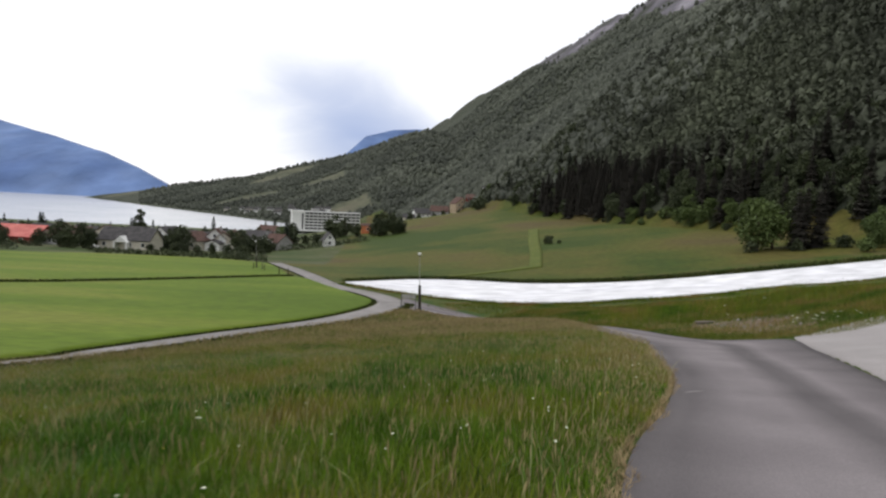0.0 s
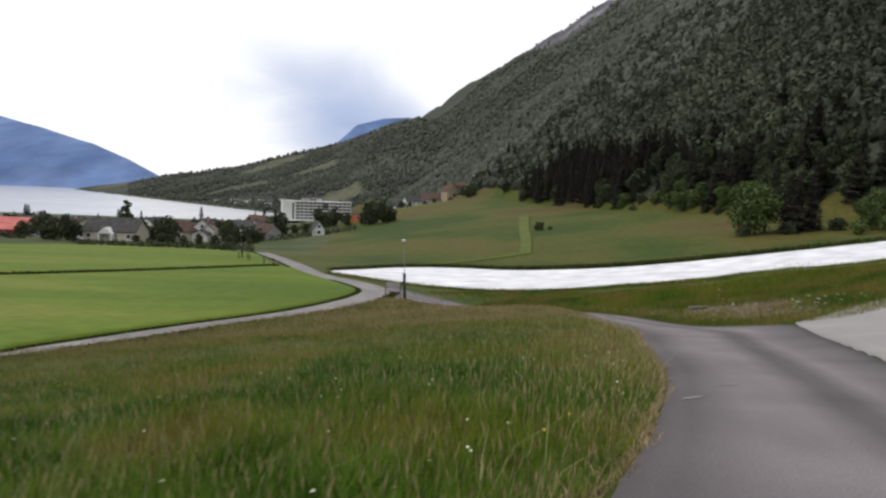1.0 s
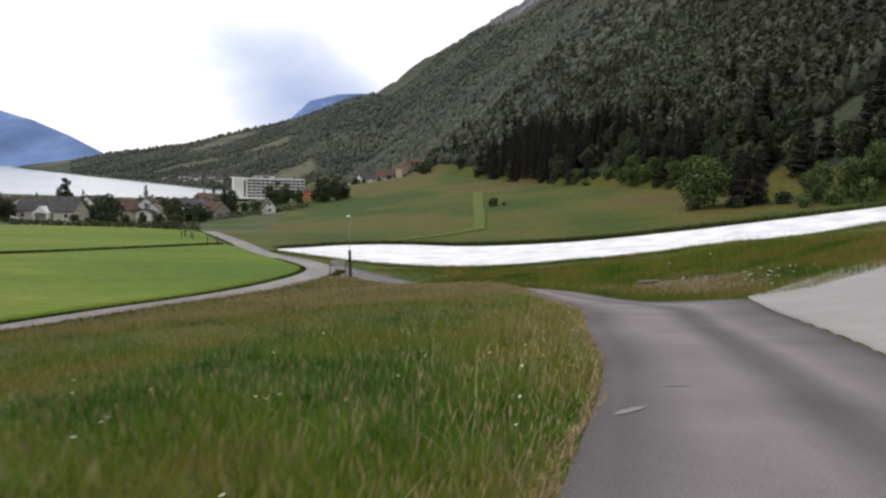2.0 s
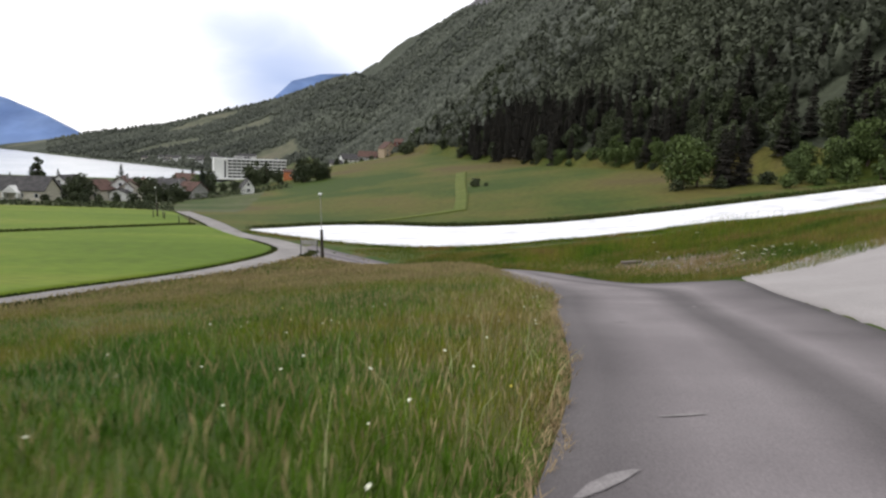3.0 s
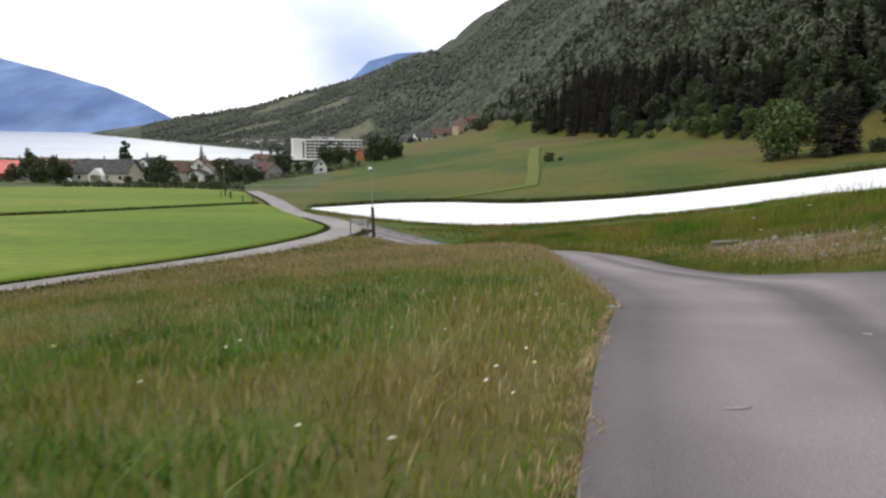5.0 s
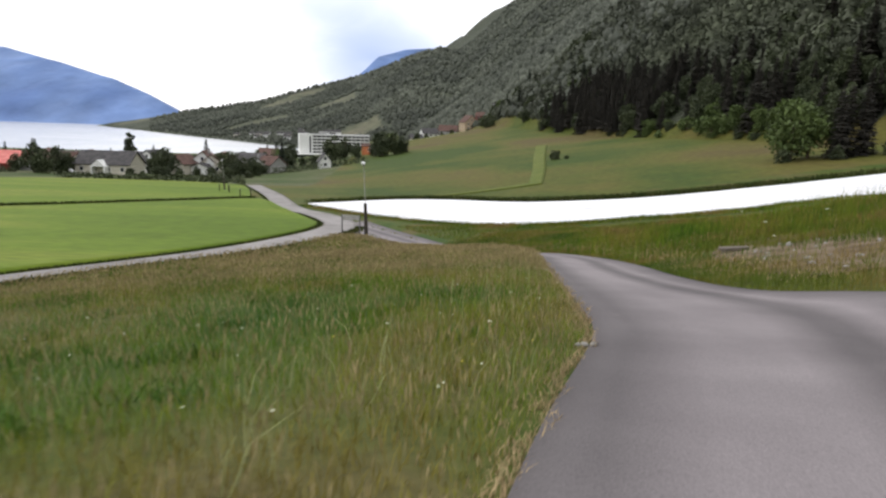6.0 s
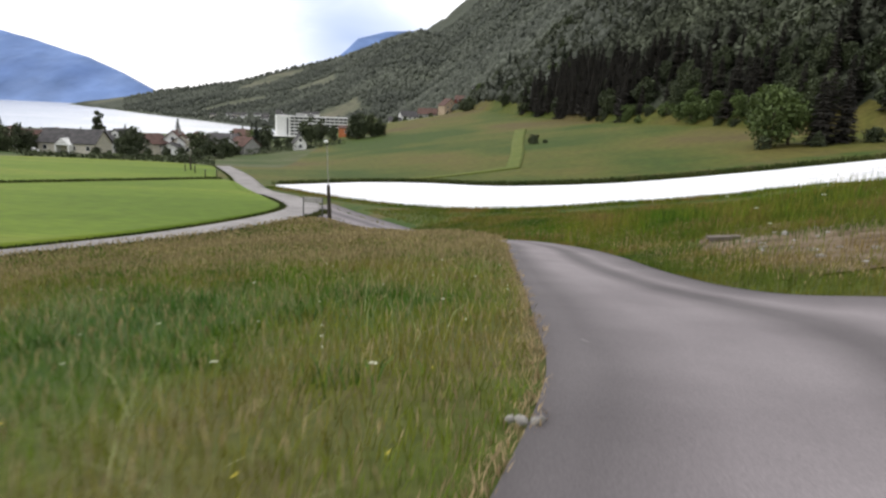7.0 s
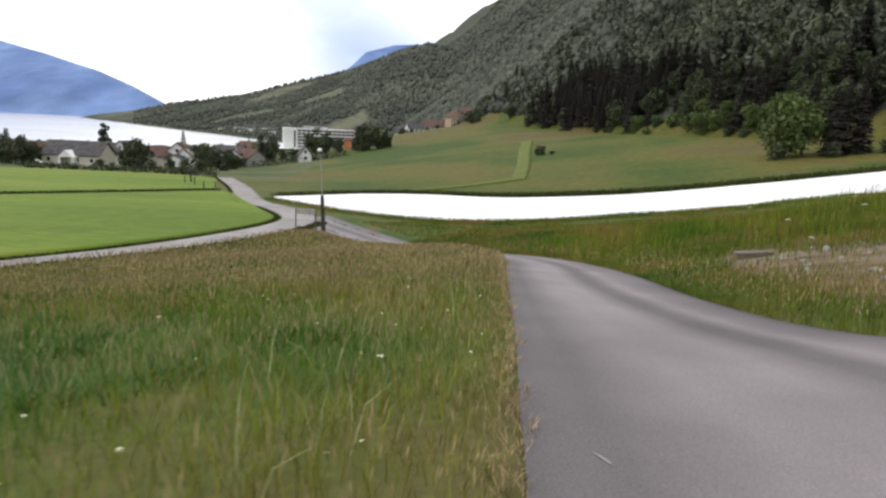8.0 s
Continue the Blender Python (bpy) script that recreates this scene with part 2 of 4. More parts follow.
def spline(points, n):
    """n points along a smooth curve through a few."""
    p = np.array(points, float)
    p = np.vstack([2 * p[0] - p[1], p, 2 * p[-1] - p[-2]])
    out = []
    for u in np.linspace(0, len(p) - 3 - 1e-6, n):
        i = int(u)
        f = u - i
        a, b, c, d = p[i], p[i + 1], p[i + 2], p[i + 3]
        out.append(0.5 * (2 * b + (c - a) * f + (2 * a - 5 * b + 4 * c - d) * f ** 2 + (3 * b - a - 3 * c + d) * f ** 3))
    return np.array(out)


ROAD_LEFT = spline([(-5.5, -16), (-1.4, -3), (0.9, 5.8), (2.5, 9.6), (3.85, 13), (4.68, 15.8), (5.65, 19.5), (6.75, 23.2), (7.1, 26), (7.4, 29), (7.8, 33.5), (8.2, 38), (8.55, 42), (7.7, 46), (5.9, 50.5), (3.6, 56.5), (0.3, 63), (-2.8, 68.8), (-6.0, 75)], 200)
ROAD_RIGHT = spline([(-2.0, -18), (2.4, -5), (4.3, 2.2), (6.2, 9.5), (7.7, 13.2), (9.4, 17.2), (11.2, 21.5), (13.2, 26.4), (12.6, 27.7), (11.3, 29.0), (10.95, 32.4), (11.3, 37.5), (11.1, 42), (9.5, 49), (6.9, 57), (4.0, 64.5), (-0.2, 73.4), (-4.0, 82)], 200)
LANE_A = spline([(-70, -22), (-41, 7.5), (-21.3, 32.4), (-18.5, 38.2), (-14.7, 46.3), (-9.4, 56.2), (-6.0, 67), (-5.6, 77), (-9.6, 87), (-15.3, 96.5), (-24, 121), (-31.3, 140), (-40.2, 162)], 160)
LANE_W = np.interp(LANE_A[:, 1], [50, 64], [1.05, 1.5])
order = np.argsort(ROAD_LEFT[:130, 1])
RL_Y, RL_X = ROAD_LEFT[:130, 1][order], ROAD_LEFT[:130, 0][order]


def smax(a, b, k):
    return 0.5 * (a + b + np.sqrt((a - b) ** 2 + k * k))


def wave(x, y, seed, lo, octaves=4):
    """Sum of crossed sines, for uneven slopes."""
    r = np.random.RandomState(seed)
    s = np.zeros_like(x)
    amp = 1.0
    for o in range(octaves):
        for _ in range(3):
            t = r.uniform(0, 6.28)
            s = s + amp * np.sin((x * math.cos(t) + y * math.sin(t)) * lo + r.uniform(0, 6.28))
        lo *= 2.1
        amp *= 0.5
    return s / 4


# how the low ridge along the fjord rises towards the mountain
KNOLL_A = [-0.45, -0.41, -0.37, -0.33, -0.28, -0.24, -0.2, -0.155, -0.11, -0.07, -0.03, 0.03]
KNOLL_Z = [-5, -6, -13, -16, -19, -11, -2, 9, 34, 60, 64, 35]


def foot(y):
    return 62 - 0.22 * (y - 232)


def ground(x, y):
    """Height of the ground, on arrays."""
    x, y = np.asarray(x, float), np.asarray(y, float)
    lane = 0.095 - 0.15 * y
    xl = np.interp(y, [-60, *RL_Y, 50, 58, 66, 80], [-14, *RL_X, 6.5, 3, -1.3, -10])
    dx = x - xl
    # the lane dips behind a brow before it bends to the farm lane
    lane = lane - 0.05 * 0.5 * ((y - 46) + np.sqrt((y - 46) ** 2 + 4)) * (1 - np.clip((dx - 4) / 4, 0, 1)) * np.clip((y - 30) / 10, 0, 1)
    bank = np.clip(dx - 3.5, 0, 14)
    near = lane + np.where(dx < 0, 0.11 * dx, 0.10 * np.maximum(dx - 3.5, 0) + 0.008 * bank ** 2 * np.clip((58 - y) / 10, 0, 1))
    near = np.maximum(near, lane - 14) + np.clip(wave(x, y, 3, 0.35, 2) * 0.12, -0.2, 0.2) * np.clip((np.abs(dx - 2) - 2.5) / 4, 0, 1)
    floor_ = np.interp(y, [-700, 66, 250, 300, 400, 500, 700, 780, 4700], [35.8, -10.2, -21.2, -25, -32, -36.5, -39.2, -41, -60])
    u = 1.3 * x - 12 + 0.7 * (np.minimum(y, 380) - 118)
    rise = 0.115 * 0.5 * (u + np.sqrt(u * u + 300)) * np.clip((y + 10) / 60, 0, 1) * (1 + 0.3 * np.clip((y - 250) / 150, 0, 1))
    z = smax(near, floor_ + np.minimum(rise, 60), 0.5)
    d = x - foot(y)
    far = np.clip(y / 900, 0, 1)
    rough = wave(x, y, 5, 0.006, 4) * 22 + wave(x, y, 6, 0.035, 2) * 5
    slope = 0.64 * np.minimum(d, 908 + 60 * wave(x, y, 8, 0.004, 2)) + np.clip(d / 150, 0, 1) * rough
    slope = slope + np.where(d > 560, np.clip((d - 560) / 60, 0, 1) * 40 * np.clip(wave(x, y, 9, 0.009, 2) + 0.35, 0, 1), 0)
    slope = slope - np.clip(d - 1100, 0, None) * 0.5
    base = np.where(d > 0, floor_ + np.minimum(rise, 60), -300)
    z = np.where(d > -40, smax(z, np.maximum(base, -38) + slope, 3.0), z)
    s = x + 235 + 0.763 * (y - 960)
    knoll = WATER - 2 + np.minimum(0.2 * s, 170) + wave(x, y, 12, 0.01, 3) * 9 * np.clip(s / 150, 0, 1) - np.clip(y - 2300, 0, None) * 0.6
    knoll = knoll + np.interp(x / np.maximum(y, 1), KNOLL_A, KNOLL_Z) * np.clip(s / 600, 0, 1)
    z = np.where((s > -150) & (y > 860), np.maximum(z, knoll), z)
    z = np.where((s < 0) & (y > 760), np.minimum(z, WATER - 0.03 * (y - 760)), z)
    return z


def cliff_line(x, y):
    """How far above the mountain's foot the bare cliffs begin."""
    return np.interp(x / np.maximum(y, 1), [0.1, 0.14, 0.2, 0.25, 0.3, 0.36, 0.41, 0.46, 0.52], [980, 740, 540, 600, 500, 390, 345, 370, 980])


def gz(x, y):
    return float(ground(np.array([x]), np.array([y]))[0])


# ---- helpers for building ----
def mesh_of(name, verts, faces, mats, smooth=False, index=None):
    me = bpy.data.meshes.new(name)
    me.from_pydata([tuple(v) for v in verts], [], [tuple(f) for f in faces])
    for m in mats if isinstance(mats, (list, tuple)) else [mats]:
        me.materials.append(m)
    if index is not None:
        me.polygons.foreach_set("material_index", np.asarray(index, dtype=np.int32))
    if smooth:
        me.polygons.foreach_set("use_smooth", [True] * len(me.polygons))
    me.update()
    return me


def fast_mesh(name, verts, tris, mat):
    """A mesh from arrays of corners and triangles."""
    me = bpy.data.meshes.new(name)
    me.vertices.add(len(verts))
    me.vertices.foreach_set("co", np.asarray(verts, np.float32).ravel())
    me.loops.add(len(tris) * 3)
    me.loops.foreach_set("vertex_index", np.asarray(tris, np.int32).ravel())
    me.polygons.add(len(tris))
    me.polygons.foreach_set("loop_start", np.arange(0, len(tris) * 3, 3, dtype=np.int32))
    me.materials.append(mat)
    me.update(calc_edges=True)
    return me


def part(name, bm, mat, parent, label=""):
    me = bpy.data.meshes.new(name)
    bm.to_mesh(me)
    bm.free()
    me.materials.append(mat)
    ob = new(name, me)
    ob.parent = parent
    return tagged(ob, label)


def thing(name, m, label, category, group="", kind=""):
    ob = new(name)
    ob.matrix_basis = m
    return tagged(ob, label, category, group, kind)


def box(bm, x0, y0, z0, x1, y1, z1, bevel=0.0):
    r = bmesh.ops.create_cube(bm, size=1)
    for v in r["verts"]:
        v.co = Vector(((x0 + x1) / 2 + v.co.x * (x1 - x0), (y0 + y1) / 2 + v.co.y * (y1 - y0), (z0 + z1) / 2 + v.co.z * (z1 - z0)))
    if bevel:
        es = list({e for v in r["verts"] for e in v.link_edges})
        bmesh.ops.bevel(bm, geom=es, offset=bevel, segments=1, affect="EDGES")
    return bm


def boxm(*a, bevel=0.0):
    return box(bmesh.new(), *a, bevel=bevel)


def tube(bm, pts, radii, sides=8):
    """A tapered tube along points."""
    rings = []
    for i, (p, r) in enumerate(zip(pts, radii)):
        a, b = Vector(pts[max(i - 1, 0)]), Vector(pts[min(i + 1, len(pts) - 1)])
        q = (b - a).to_track_quat("Z", "Y")
        rings.append([bm.verts.new(Vector(p) + q @ Vector((r * math.cos(t * 6.2832 / sides), r * math.sin(t * 6.2832 / sides), 0))) for t in range(sides)])
    for a, b in zip(rings, rings[1:]):
        for i in range(sides):
            bm.faces.new((a[i], a[(i + 1) % sides], b[(i + 1) % sides], b[i]))
    bm.faces.new(rings[0][::-1])
    bm.faces.new(rings[-1])
    return bm


def strip(name, left, right, across, lift, mat, label, category, uv=False, skirt=0.3):
    """A sheet laid over the ground between two curves of equally many points, with turned-down rims."""
    nn = len(left)
    f = np.linspace(0, 1, across + 1)
    x = left[:, None, 0] * (1 - f) + right[:, None, 0] * f
    y = left[:, None, 1] * (1 - f) + right[:, None, 1] * f
    z = ground(x, y) + lift
    rim = np.zeros((nn, across + 3, 3))
    rim[:, 1:-1, 0], rim[:, 1:-1, 1], rim[:, 1:-1, 2] = x, y, z
    rim[:, 0], rim[:, -1] = rim[:, 1], rim[:, -2]
    rim[:, 0, 2] -= skirt
    rim[:, -1, 2] -= skirt
    w = across + 3
    faces = [(i * w + j, i * w + j + 1, (i + 1) * w + j + 1, (i + 1) * w + j) for i in range(nn - 1) for j in range(w - 1)]
    me = mesh_of(name, rim.reshape(-1, 3), faces, mat, smooth=True)
    if me.polygons[len(faces) // 2].normal.z < 0:
        me.flip_normals()
    if uv:
        layer = me.uv_layers.new(name="lane")
        fu = np.concatenate([[0], f, [1]])
        run = np.concatenate([[0], np.cumsum(np.hypot(*np.diff(left, axis=0).T))])
        vi = np.zeros(len(me.loops), np.int32)
        me.loops.foreach_get("vertex_index", vi)
        layer.data.foreach_set("uv", np.column_stack([fu[vi % w], run[vi // w] * 0.12]).ravel())
    return tagged(new(name, me), label, category, kind="structure")


def offset(curve, d):
    t = np.gradient(curve, axis=0)
    t /= np.linalg.norm(t, axis=1)[:, None]
    return curve + np.column_stack([-t[:, 1], t[:, 0]]) * np.reshape(d, (-1, 1))


# ---- large structure ----
def axis_cells(lo, hi, n, unit):
    u = np.linspace(math.asinh(lo / unit), math.asinh(hi / unit), n)
    return np.sinh(u) * unit


def build_ground():
    nx, ny = 450, 470
    xs, ys = axis_cells(-4600, 4600, nx, 14), axis_cells(-700, 4700, ny, 16)
    gx, gy = np.meshgrid(xs, ys)
    g = ground(gx, gy)
    mid, half = (ROAD_LEFT + ROAD_RIGHT) / 2, np.hypot(*(ROAD_RIGHT - ROAD_LEFT).T) / 2
    bed = (np.abs(gx) < 25) & (gy > -20) & (gy < 85)
    gap = np.hypot(gx[bed][:, None] - mid[None, :, 0], gy[bed][:, None] - mid[None, :, 1]) - half[None] + 0.45
    g[bed] -= np.where(gap.min(1) < 0, 0.12, 0)
    verts = np.stack([gx, gy, g], -1).reshape(-1, 3)
    i, j = np.meshgrid(np.arange(ny - 1), np.arange(nx - 1), indexing="ij")
    a = (i * nx + j).ravel()
    faces = np.column_stack([a, a + 1, a + nx + 1, a + nx])
    c = verts[faces].mean(1)
    d = c[:, 0] - foot(c[:, 1])
    s = c[:, 0] + 235 + 0.763 * (c[:, 1] - 960)
    steep = wave(c[:, 0], c[:, 1], 21, 0.012, 3)
    idx = np.zeros(len(faces), int)
    idx[c[:, 1] > 112] = 1
    idx[(c[:, 1] > 165) & (c[:, 0] < -0.10 * c[:, 1] - 12)] = 4
    idx[(d > 5) & (c[:, 1] > 60)] = 2
    idx[(s > 0) & (c[:, 1] > 900)] = 2
    idx[(s > 30) & (c[:, 1] > 900) & (d < 0) & (wave(c[:, 0], c[:, 1], 44, 0.012, 2) > 0.52)] = 5
    idx[(d > 250) & (d + 110 * steep > cliff_line(c[:, 0], c[:, 1])) & (c[:, 1] < 2600)] = 3
    me = mesh_of("ground", verts, faces, [M_soil, M_hill, M_forest, M_rock, M_town, M_clearing], smooth=True, index=idx)
    tagged(new("ground", me), "sloping valley ground with meadows, forest floor and bare rock", "ground", kind="structure")


build_ground()

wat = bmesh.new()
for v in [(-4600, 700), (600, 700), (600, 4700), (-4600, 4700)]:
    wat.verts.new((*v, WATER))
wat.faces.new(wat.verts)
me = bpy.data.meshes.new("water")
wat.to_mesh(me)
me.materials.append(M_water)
tagged(new("water", me), "still fjord water, the bright sky's reflection partly painted into its pale colour", "water", kind="structure")


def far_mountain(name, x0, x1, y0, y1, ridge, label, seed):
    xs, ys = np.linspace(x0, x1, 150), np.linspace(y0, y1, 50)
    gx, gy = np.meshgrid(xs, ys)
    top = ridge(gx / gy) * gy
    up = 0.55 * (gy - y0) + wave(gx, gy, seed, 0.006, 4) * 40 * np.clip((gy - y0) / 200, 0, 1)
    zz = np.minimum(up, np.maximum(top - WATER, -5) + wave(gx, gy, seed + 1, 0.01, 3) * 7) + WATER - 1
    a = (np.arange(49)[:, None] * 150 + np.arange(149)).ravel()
    me = mesh_of(name, np.stack([gx, gy, zz], -1).reshape(-1, 3), np.column_stack([a, a + 1, a + 151, a + 150]), M_haze_blue, smooth=True)
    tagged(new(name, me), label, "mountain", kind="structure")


# distant slopes whose blue is haze held in the material
far_mountain("backdrop_fjord_side", -3900, -900, 2640, 3900, lambda a: np.interp(a, [-1.2, -0.672, -0.587, -0.509, -0.46, -0.415, -0.38], [0.13, 0.093, 0.072, 0.051, 0.03, 0.007, -0.012]), "forested mountainside beyond the fjord, blue haze painted into its colour", 31)
far_mountain("backdrop_peak", -1300, 300, 3500, 4690, lambda a: np.interp(a, [-0.3, -0.2, -0.15, -0.12, -0.08, -0.04, 0.0], [-0.01, 0.03, 0.066, 0.096, 0.106, 0.108, 0.108]), "distant mountain shoulder under cloud, haze painted into its dark blue", 33)

strip("road", ROAD_LEFT, ROAD_RIGHT, 14, 0.03, M_asphalt, "narrow worn grey asphalt lane with paler wheel tracks", "road", uv=True, skirt=0.12)
road = bpy.data.objects["road"]
for px, py, ln, wd, tn in ((4.35, 12.3, 0.34, 0.05, 0.2), (3.45, 11.2, 0.5, 0.09, 0.7), (7.35, 24.6, 0.17, 0.018, 1.9), (6.0, 17.5, 0.2, 0.06, 0.4), (8.6, 20.4, 0.16, 0.1, 1.0)):
    bm = bmesh.new()
    ring = []
    for k in range(10):
        t = k * 0.6283
        ux, uy = ln * 0.5 * math.cos(t) * (1 + 0.25 * math.sin(3 * t + px)), wd * 0.5 * math.sin(t)
        wx, wy = px + ux * math.cos(tn) - uy * math.sin(tn), py + ux * math.sin(tn) + uy * math.cos(tn)
        ring.append(bm.verts.new((wx, wy, gz(wx, wy) + 0.036)))
    bm.faces.new(ring)
    part("scuff", bm, M_scuff, road, "pale worn scuff in the asphalt")
GRAVEL_IN = spline([(2.5, -5), (6.3, 9.4), (9.5, 17.1), (13.4, 26.6), (14.0, 27.7)], 60)
GRAVEL_OUT = spline([(20, -9), (24, 8), (27, 20), (22, 31.2), (14.4, 28.1)], 60)
strip("driveway", GRAVEL_IN, GRAVEL_OUT, 20, 0.034, M_gravel, "pale gravel driveway beside the asphalt lane", "driveway", skirt=0.1)
strip("farm_lane", offset(LANE_A, LANE_W), offset(LANE_A, -LANE_W), 6, 0.10, M_lane, "pale grey farm lane curving down between fields", "lane", skirt=0.4)
FLEECE_NEAR = spline([(-14.4, 102.5), (-5.2, 90), (4.4, 79), (11, 71.6), (19, 71), (27, 72.5), (36, 78), (55, 87.5), (75, 93)], 60)
FLEECE_FAR = spline([(-14.8, 104), (-5, 116), (4, 116.5), (13, 110), (22, 106.5), (31, 104), (45, 103), (64, 102.5), (98, 103)], 60)
strip("fleece_sheet", FLEECE_NEAR, FLEECE_FAR, 40, 0.22, M_fleece, "white crop fleece spread over a long field", "crop cover", skirt=0.3)
MOWN_NEAR = offset(LANE_A[:96], LANE_W[:96] + 0.7)
MOWN_DITCH = spline([(-190, 42), (-120, 64), (-75, 71), (-52, 78.5), (-42, 89), (-33.5, 102), (-25.6, 114.5)], 72)
strip("near_field", MOWN_NEAR, spline([(-180, 40), (-120, 62), (-75, 69), (-51.9, 77), (-42, 87.3), (-33.4, 100.5), (-25.8, 112), (-22, 109.5), (-17.5, 99)], 96), 30, 0.16, M_mown, "bright green freshly mown hay field", "field", skirt=0.4)
strip("far_field", MOWN_DITCH, spline([(-260, 140), (-170, 152), (-106, 160), (-92, 170), (-72, 176), (-54, 170), (-42.6, 160), (-37.5, 149)], 72), 30, 0.16, M_mown, "bright green mown hay field by the houses", "field", skirt=0.4)
strip("cut_strip", spline([(17.9, 134), (21.5, 160), (25.6, 195), (31.4, 240)], 30), spline([(20.5, 134), (24.4, 160), (28.8, 195), (35.2, 240)], 30), 4, 0.2, M_strip, "pale green cut strip across the hill field", "field strip", skirt=0.2)
strip("field_track", spline([(-16, 113), (-8, 120), (1, 125.5), (10, 130), (20.4, 134)], 30), spline([(-16, 115), (-8, 122), (1, 127.5), (10, 132.4), (19, 137)], 30), 4, 0.2, M_strip, "pale grassy track along the foot of the hill field", "track", skirt=0.2)
strip("bare_bank", spline([(13.0, 30.6), (13.2, 34), (14.0, 38.5), (16, 43)], 24), spline([(16.5, 31), (19, 34), (21, 38), (20.5, 43)], 24), 8, 0.05, M_bare, "bare stony patch of earth on the bank", "bank", skirt=0.2)


# ---- trees ----
def leaf_cloud(rng, centres, radii, n, size, drop=0.0):
    """Leaf cards spread over lumpy clumps."""
    k = rng.choice(len(centres), n, p=np.array(radii) ** 2 / np.sum(np.array(radii) ** 2))
    v = rng.normal(size=(n, 3))
    v /= np.linalg.norm(v, axis=1)[:, None]
    r = np.array(radii)[k] * rng.uniform(0.55, 1.08, n)
    p = np.array(centres)[k] + v * r[:, None] * np.array([1, 1, 0.85])
    a = rng.normal(size=(n, 3)) + v * 0.3
    a /= np.linalg.norm(a, axis=1)[:, None]
    b = np.cross(a, rng.normal(size=(n, 3)))
    b /= np.linalg.norm(b, axis=1)[:, None]
    s = size * rng.uniform(0.6, 1.4, n)[:, None]
    a = a - np.array([0, 0, drop])
    q = np.stack([p - a * s, p + b * s * 0.55, p + a * s, p - b * s * 0.55], 1).reshape(-1, 3)
    i = np.arange(n)[:, None] * 4
    t = np.vstack([i + np.array([0, 1, 2]), i + np.array([0, 2, 3])])
    return q, t


def broadleaf_mesh(seed, h, w, n=1500, leaf=M_leaf, size=0.52, base=0.0):
    rng = np.random.RandomState(seed)
    k = 16
    cz = rng.uniform(base + 0.14, 0.86, k) * h
    prof = np.sin(np.clip((cz / h - base) / (1 - base), 0.05, 0.97) * 3.14) ** 0.6
    ang = rng.uniform(0, 6.28, k)
    rad = prof * w * 0.5 * rng.uniform(0.25, 0.72, k)
    cen = np.column_stack([rad * np.cos(ang), rad * np.sin(ang), cz])
    rr = w * rng.uniform(0.17, 0.28, k)
    cen = np.vstack([cen, [[0, 0, h * 0.9]]])
    rr = np.append(rr, w * 0.16)
    crown = fast_mesh("crown", *leaf_cloud(rng, cen, rr, n, size), leaf)
    bm = bmesh.new()
    tube(bm, [(0, 0, -0.6), (0.05, 0, h * 0.2), (-0.05, 0.08, h * 0.5), (0, 0, h * 0.8)], [w * 0.045, w * 0.035, w * 0.022, w * 0.008], 7)
    for c in cen[:6]:
        tube(bm, [(0, 0, c[2] * 0.5), tuple(np.array([c[0] * 0.5, c[1] * 0.5, c[2] * 0.8])), tuple(c)], [w * 0.02, w * 0.012, w * 0.004], 5)
    trunk = bpy.data.meshes.new("trunk")
    bm.to_mesh(trunk)
    bm.free()
    trunk.materials.append(M_bark)
    return trunk, crown


def conifer_mesh(seed, h, w, leaf=M_needle, tiers=17, n=1500):
    rng = np.random.RandomState(seed)
    f = rng.uniform(0, 1, n) ** 0.8
    f = (np.floor(f * tiers) + rng.normal(0, 0.16, n)) / tiers
    z = h * (0.07 + 0.92 * np.clip(f, 0, 1))
    reach = w * 0.5 * (1 - np.clip(f, 0, 0.985)) ** 0.85 * (0.8 + 0.2 * np.sin(rng.uniform(0, 6.28) + f * 40))
    ang = rng.uniform(0, 6.28, n)
    r = reach * np.sqrt(rng.uniform(0.12, 1.0, n))
    out = np.column_stack([np.cos(ang), np.sin(ang), np.zeros(n)])
    side = np.column_stack([-np.sin(ang), np.cos(ang), np.zeros(n)])
    p = out * r[:, None] + np.column_stack([np.zeros(n), np.zeros(n), z - 0.25 * r])
    s = (0.32 + 0.5 * (1 - f))[:, None] * rng.uniform(0.7, 1.3, n)[:, None] * h / 16
    tipv = out * s * 1.3 - np.array([0, 0, 0.45]) * s
    q = np.stack([p - tipv * 0.5, p + side * s * 0.6 + rng.normal(0, 0.08, (n, 3)), p + tipv, p - side * s * 0.6], 1).reshape(-1, 3)
    i = np.arange(n)[:, None] * 4
    crown = fast_mesh("crown", q, np.vstack([i + np.array([0, 1, 2]), i + np.array([0, 2, 3])]), leaf)
    bm = tube(bmesh.new(), [(0, 0, -0.6), (0, 0, h * 0.5), (0, 0, h * 0.98)], [w * 0.045, w * 0.03, 0.03], 7)
    trunk = bpy.data.meshes.new("trunk")
    bm.to_mesh(trunk)
    bm.free()
    trunk.materials.append(M_bark)
    return trunk, crown


def tree(kind_name, meshes, x, y, scale, turn, label, group, sink=0.0):
    ob = thing(kind_name, Matrix.LocRotScale((x, y, gz(x, y) - sink), Euler((0, 0, turn)), Vector((scale * random.uniform(0.9, 1.12), scale * random.uniform(0.9, 1.12), scale))), label, "tree", group)
    for nm, me in zip(("trunk", "crown"), meshes):
        p = new(nm, me)
        p.parent = ob
    return ob


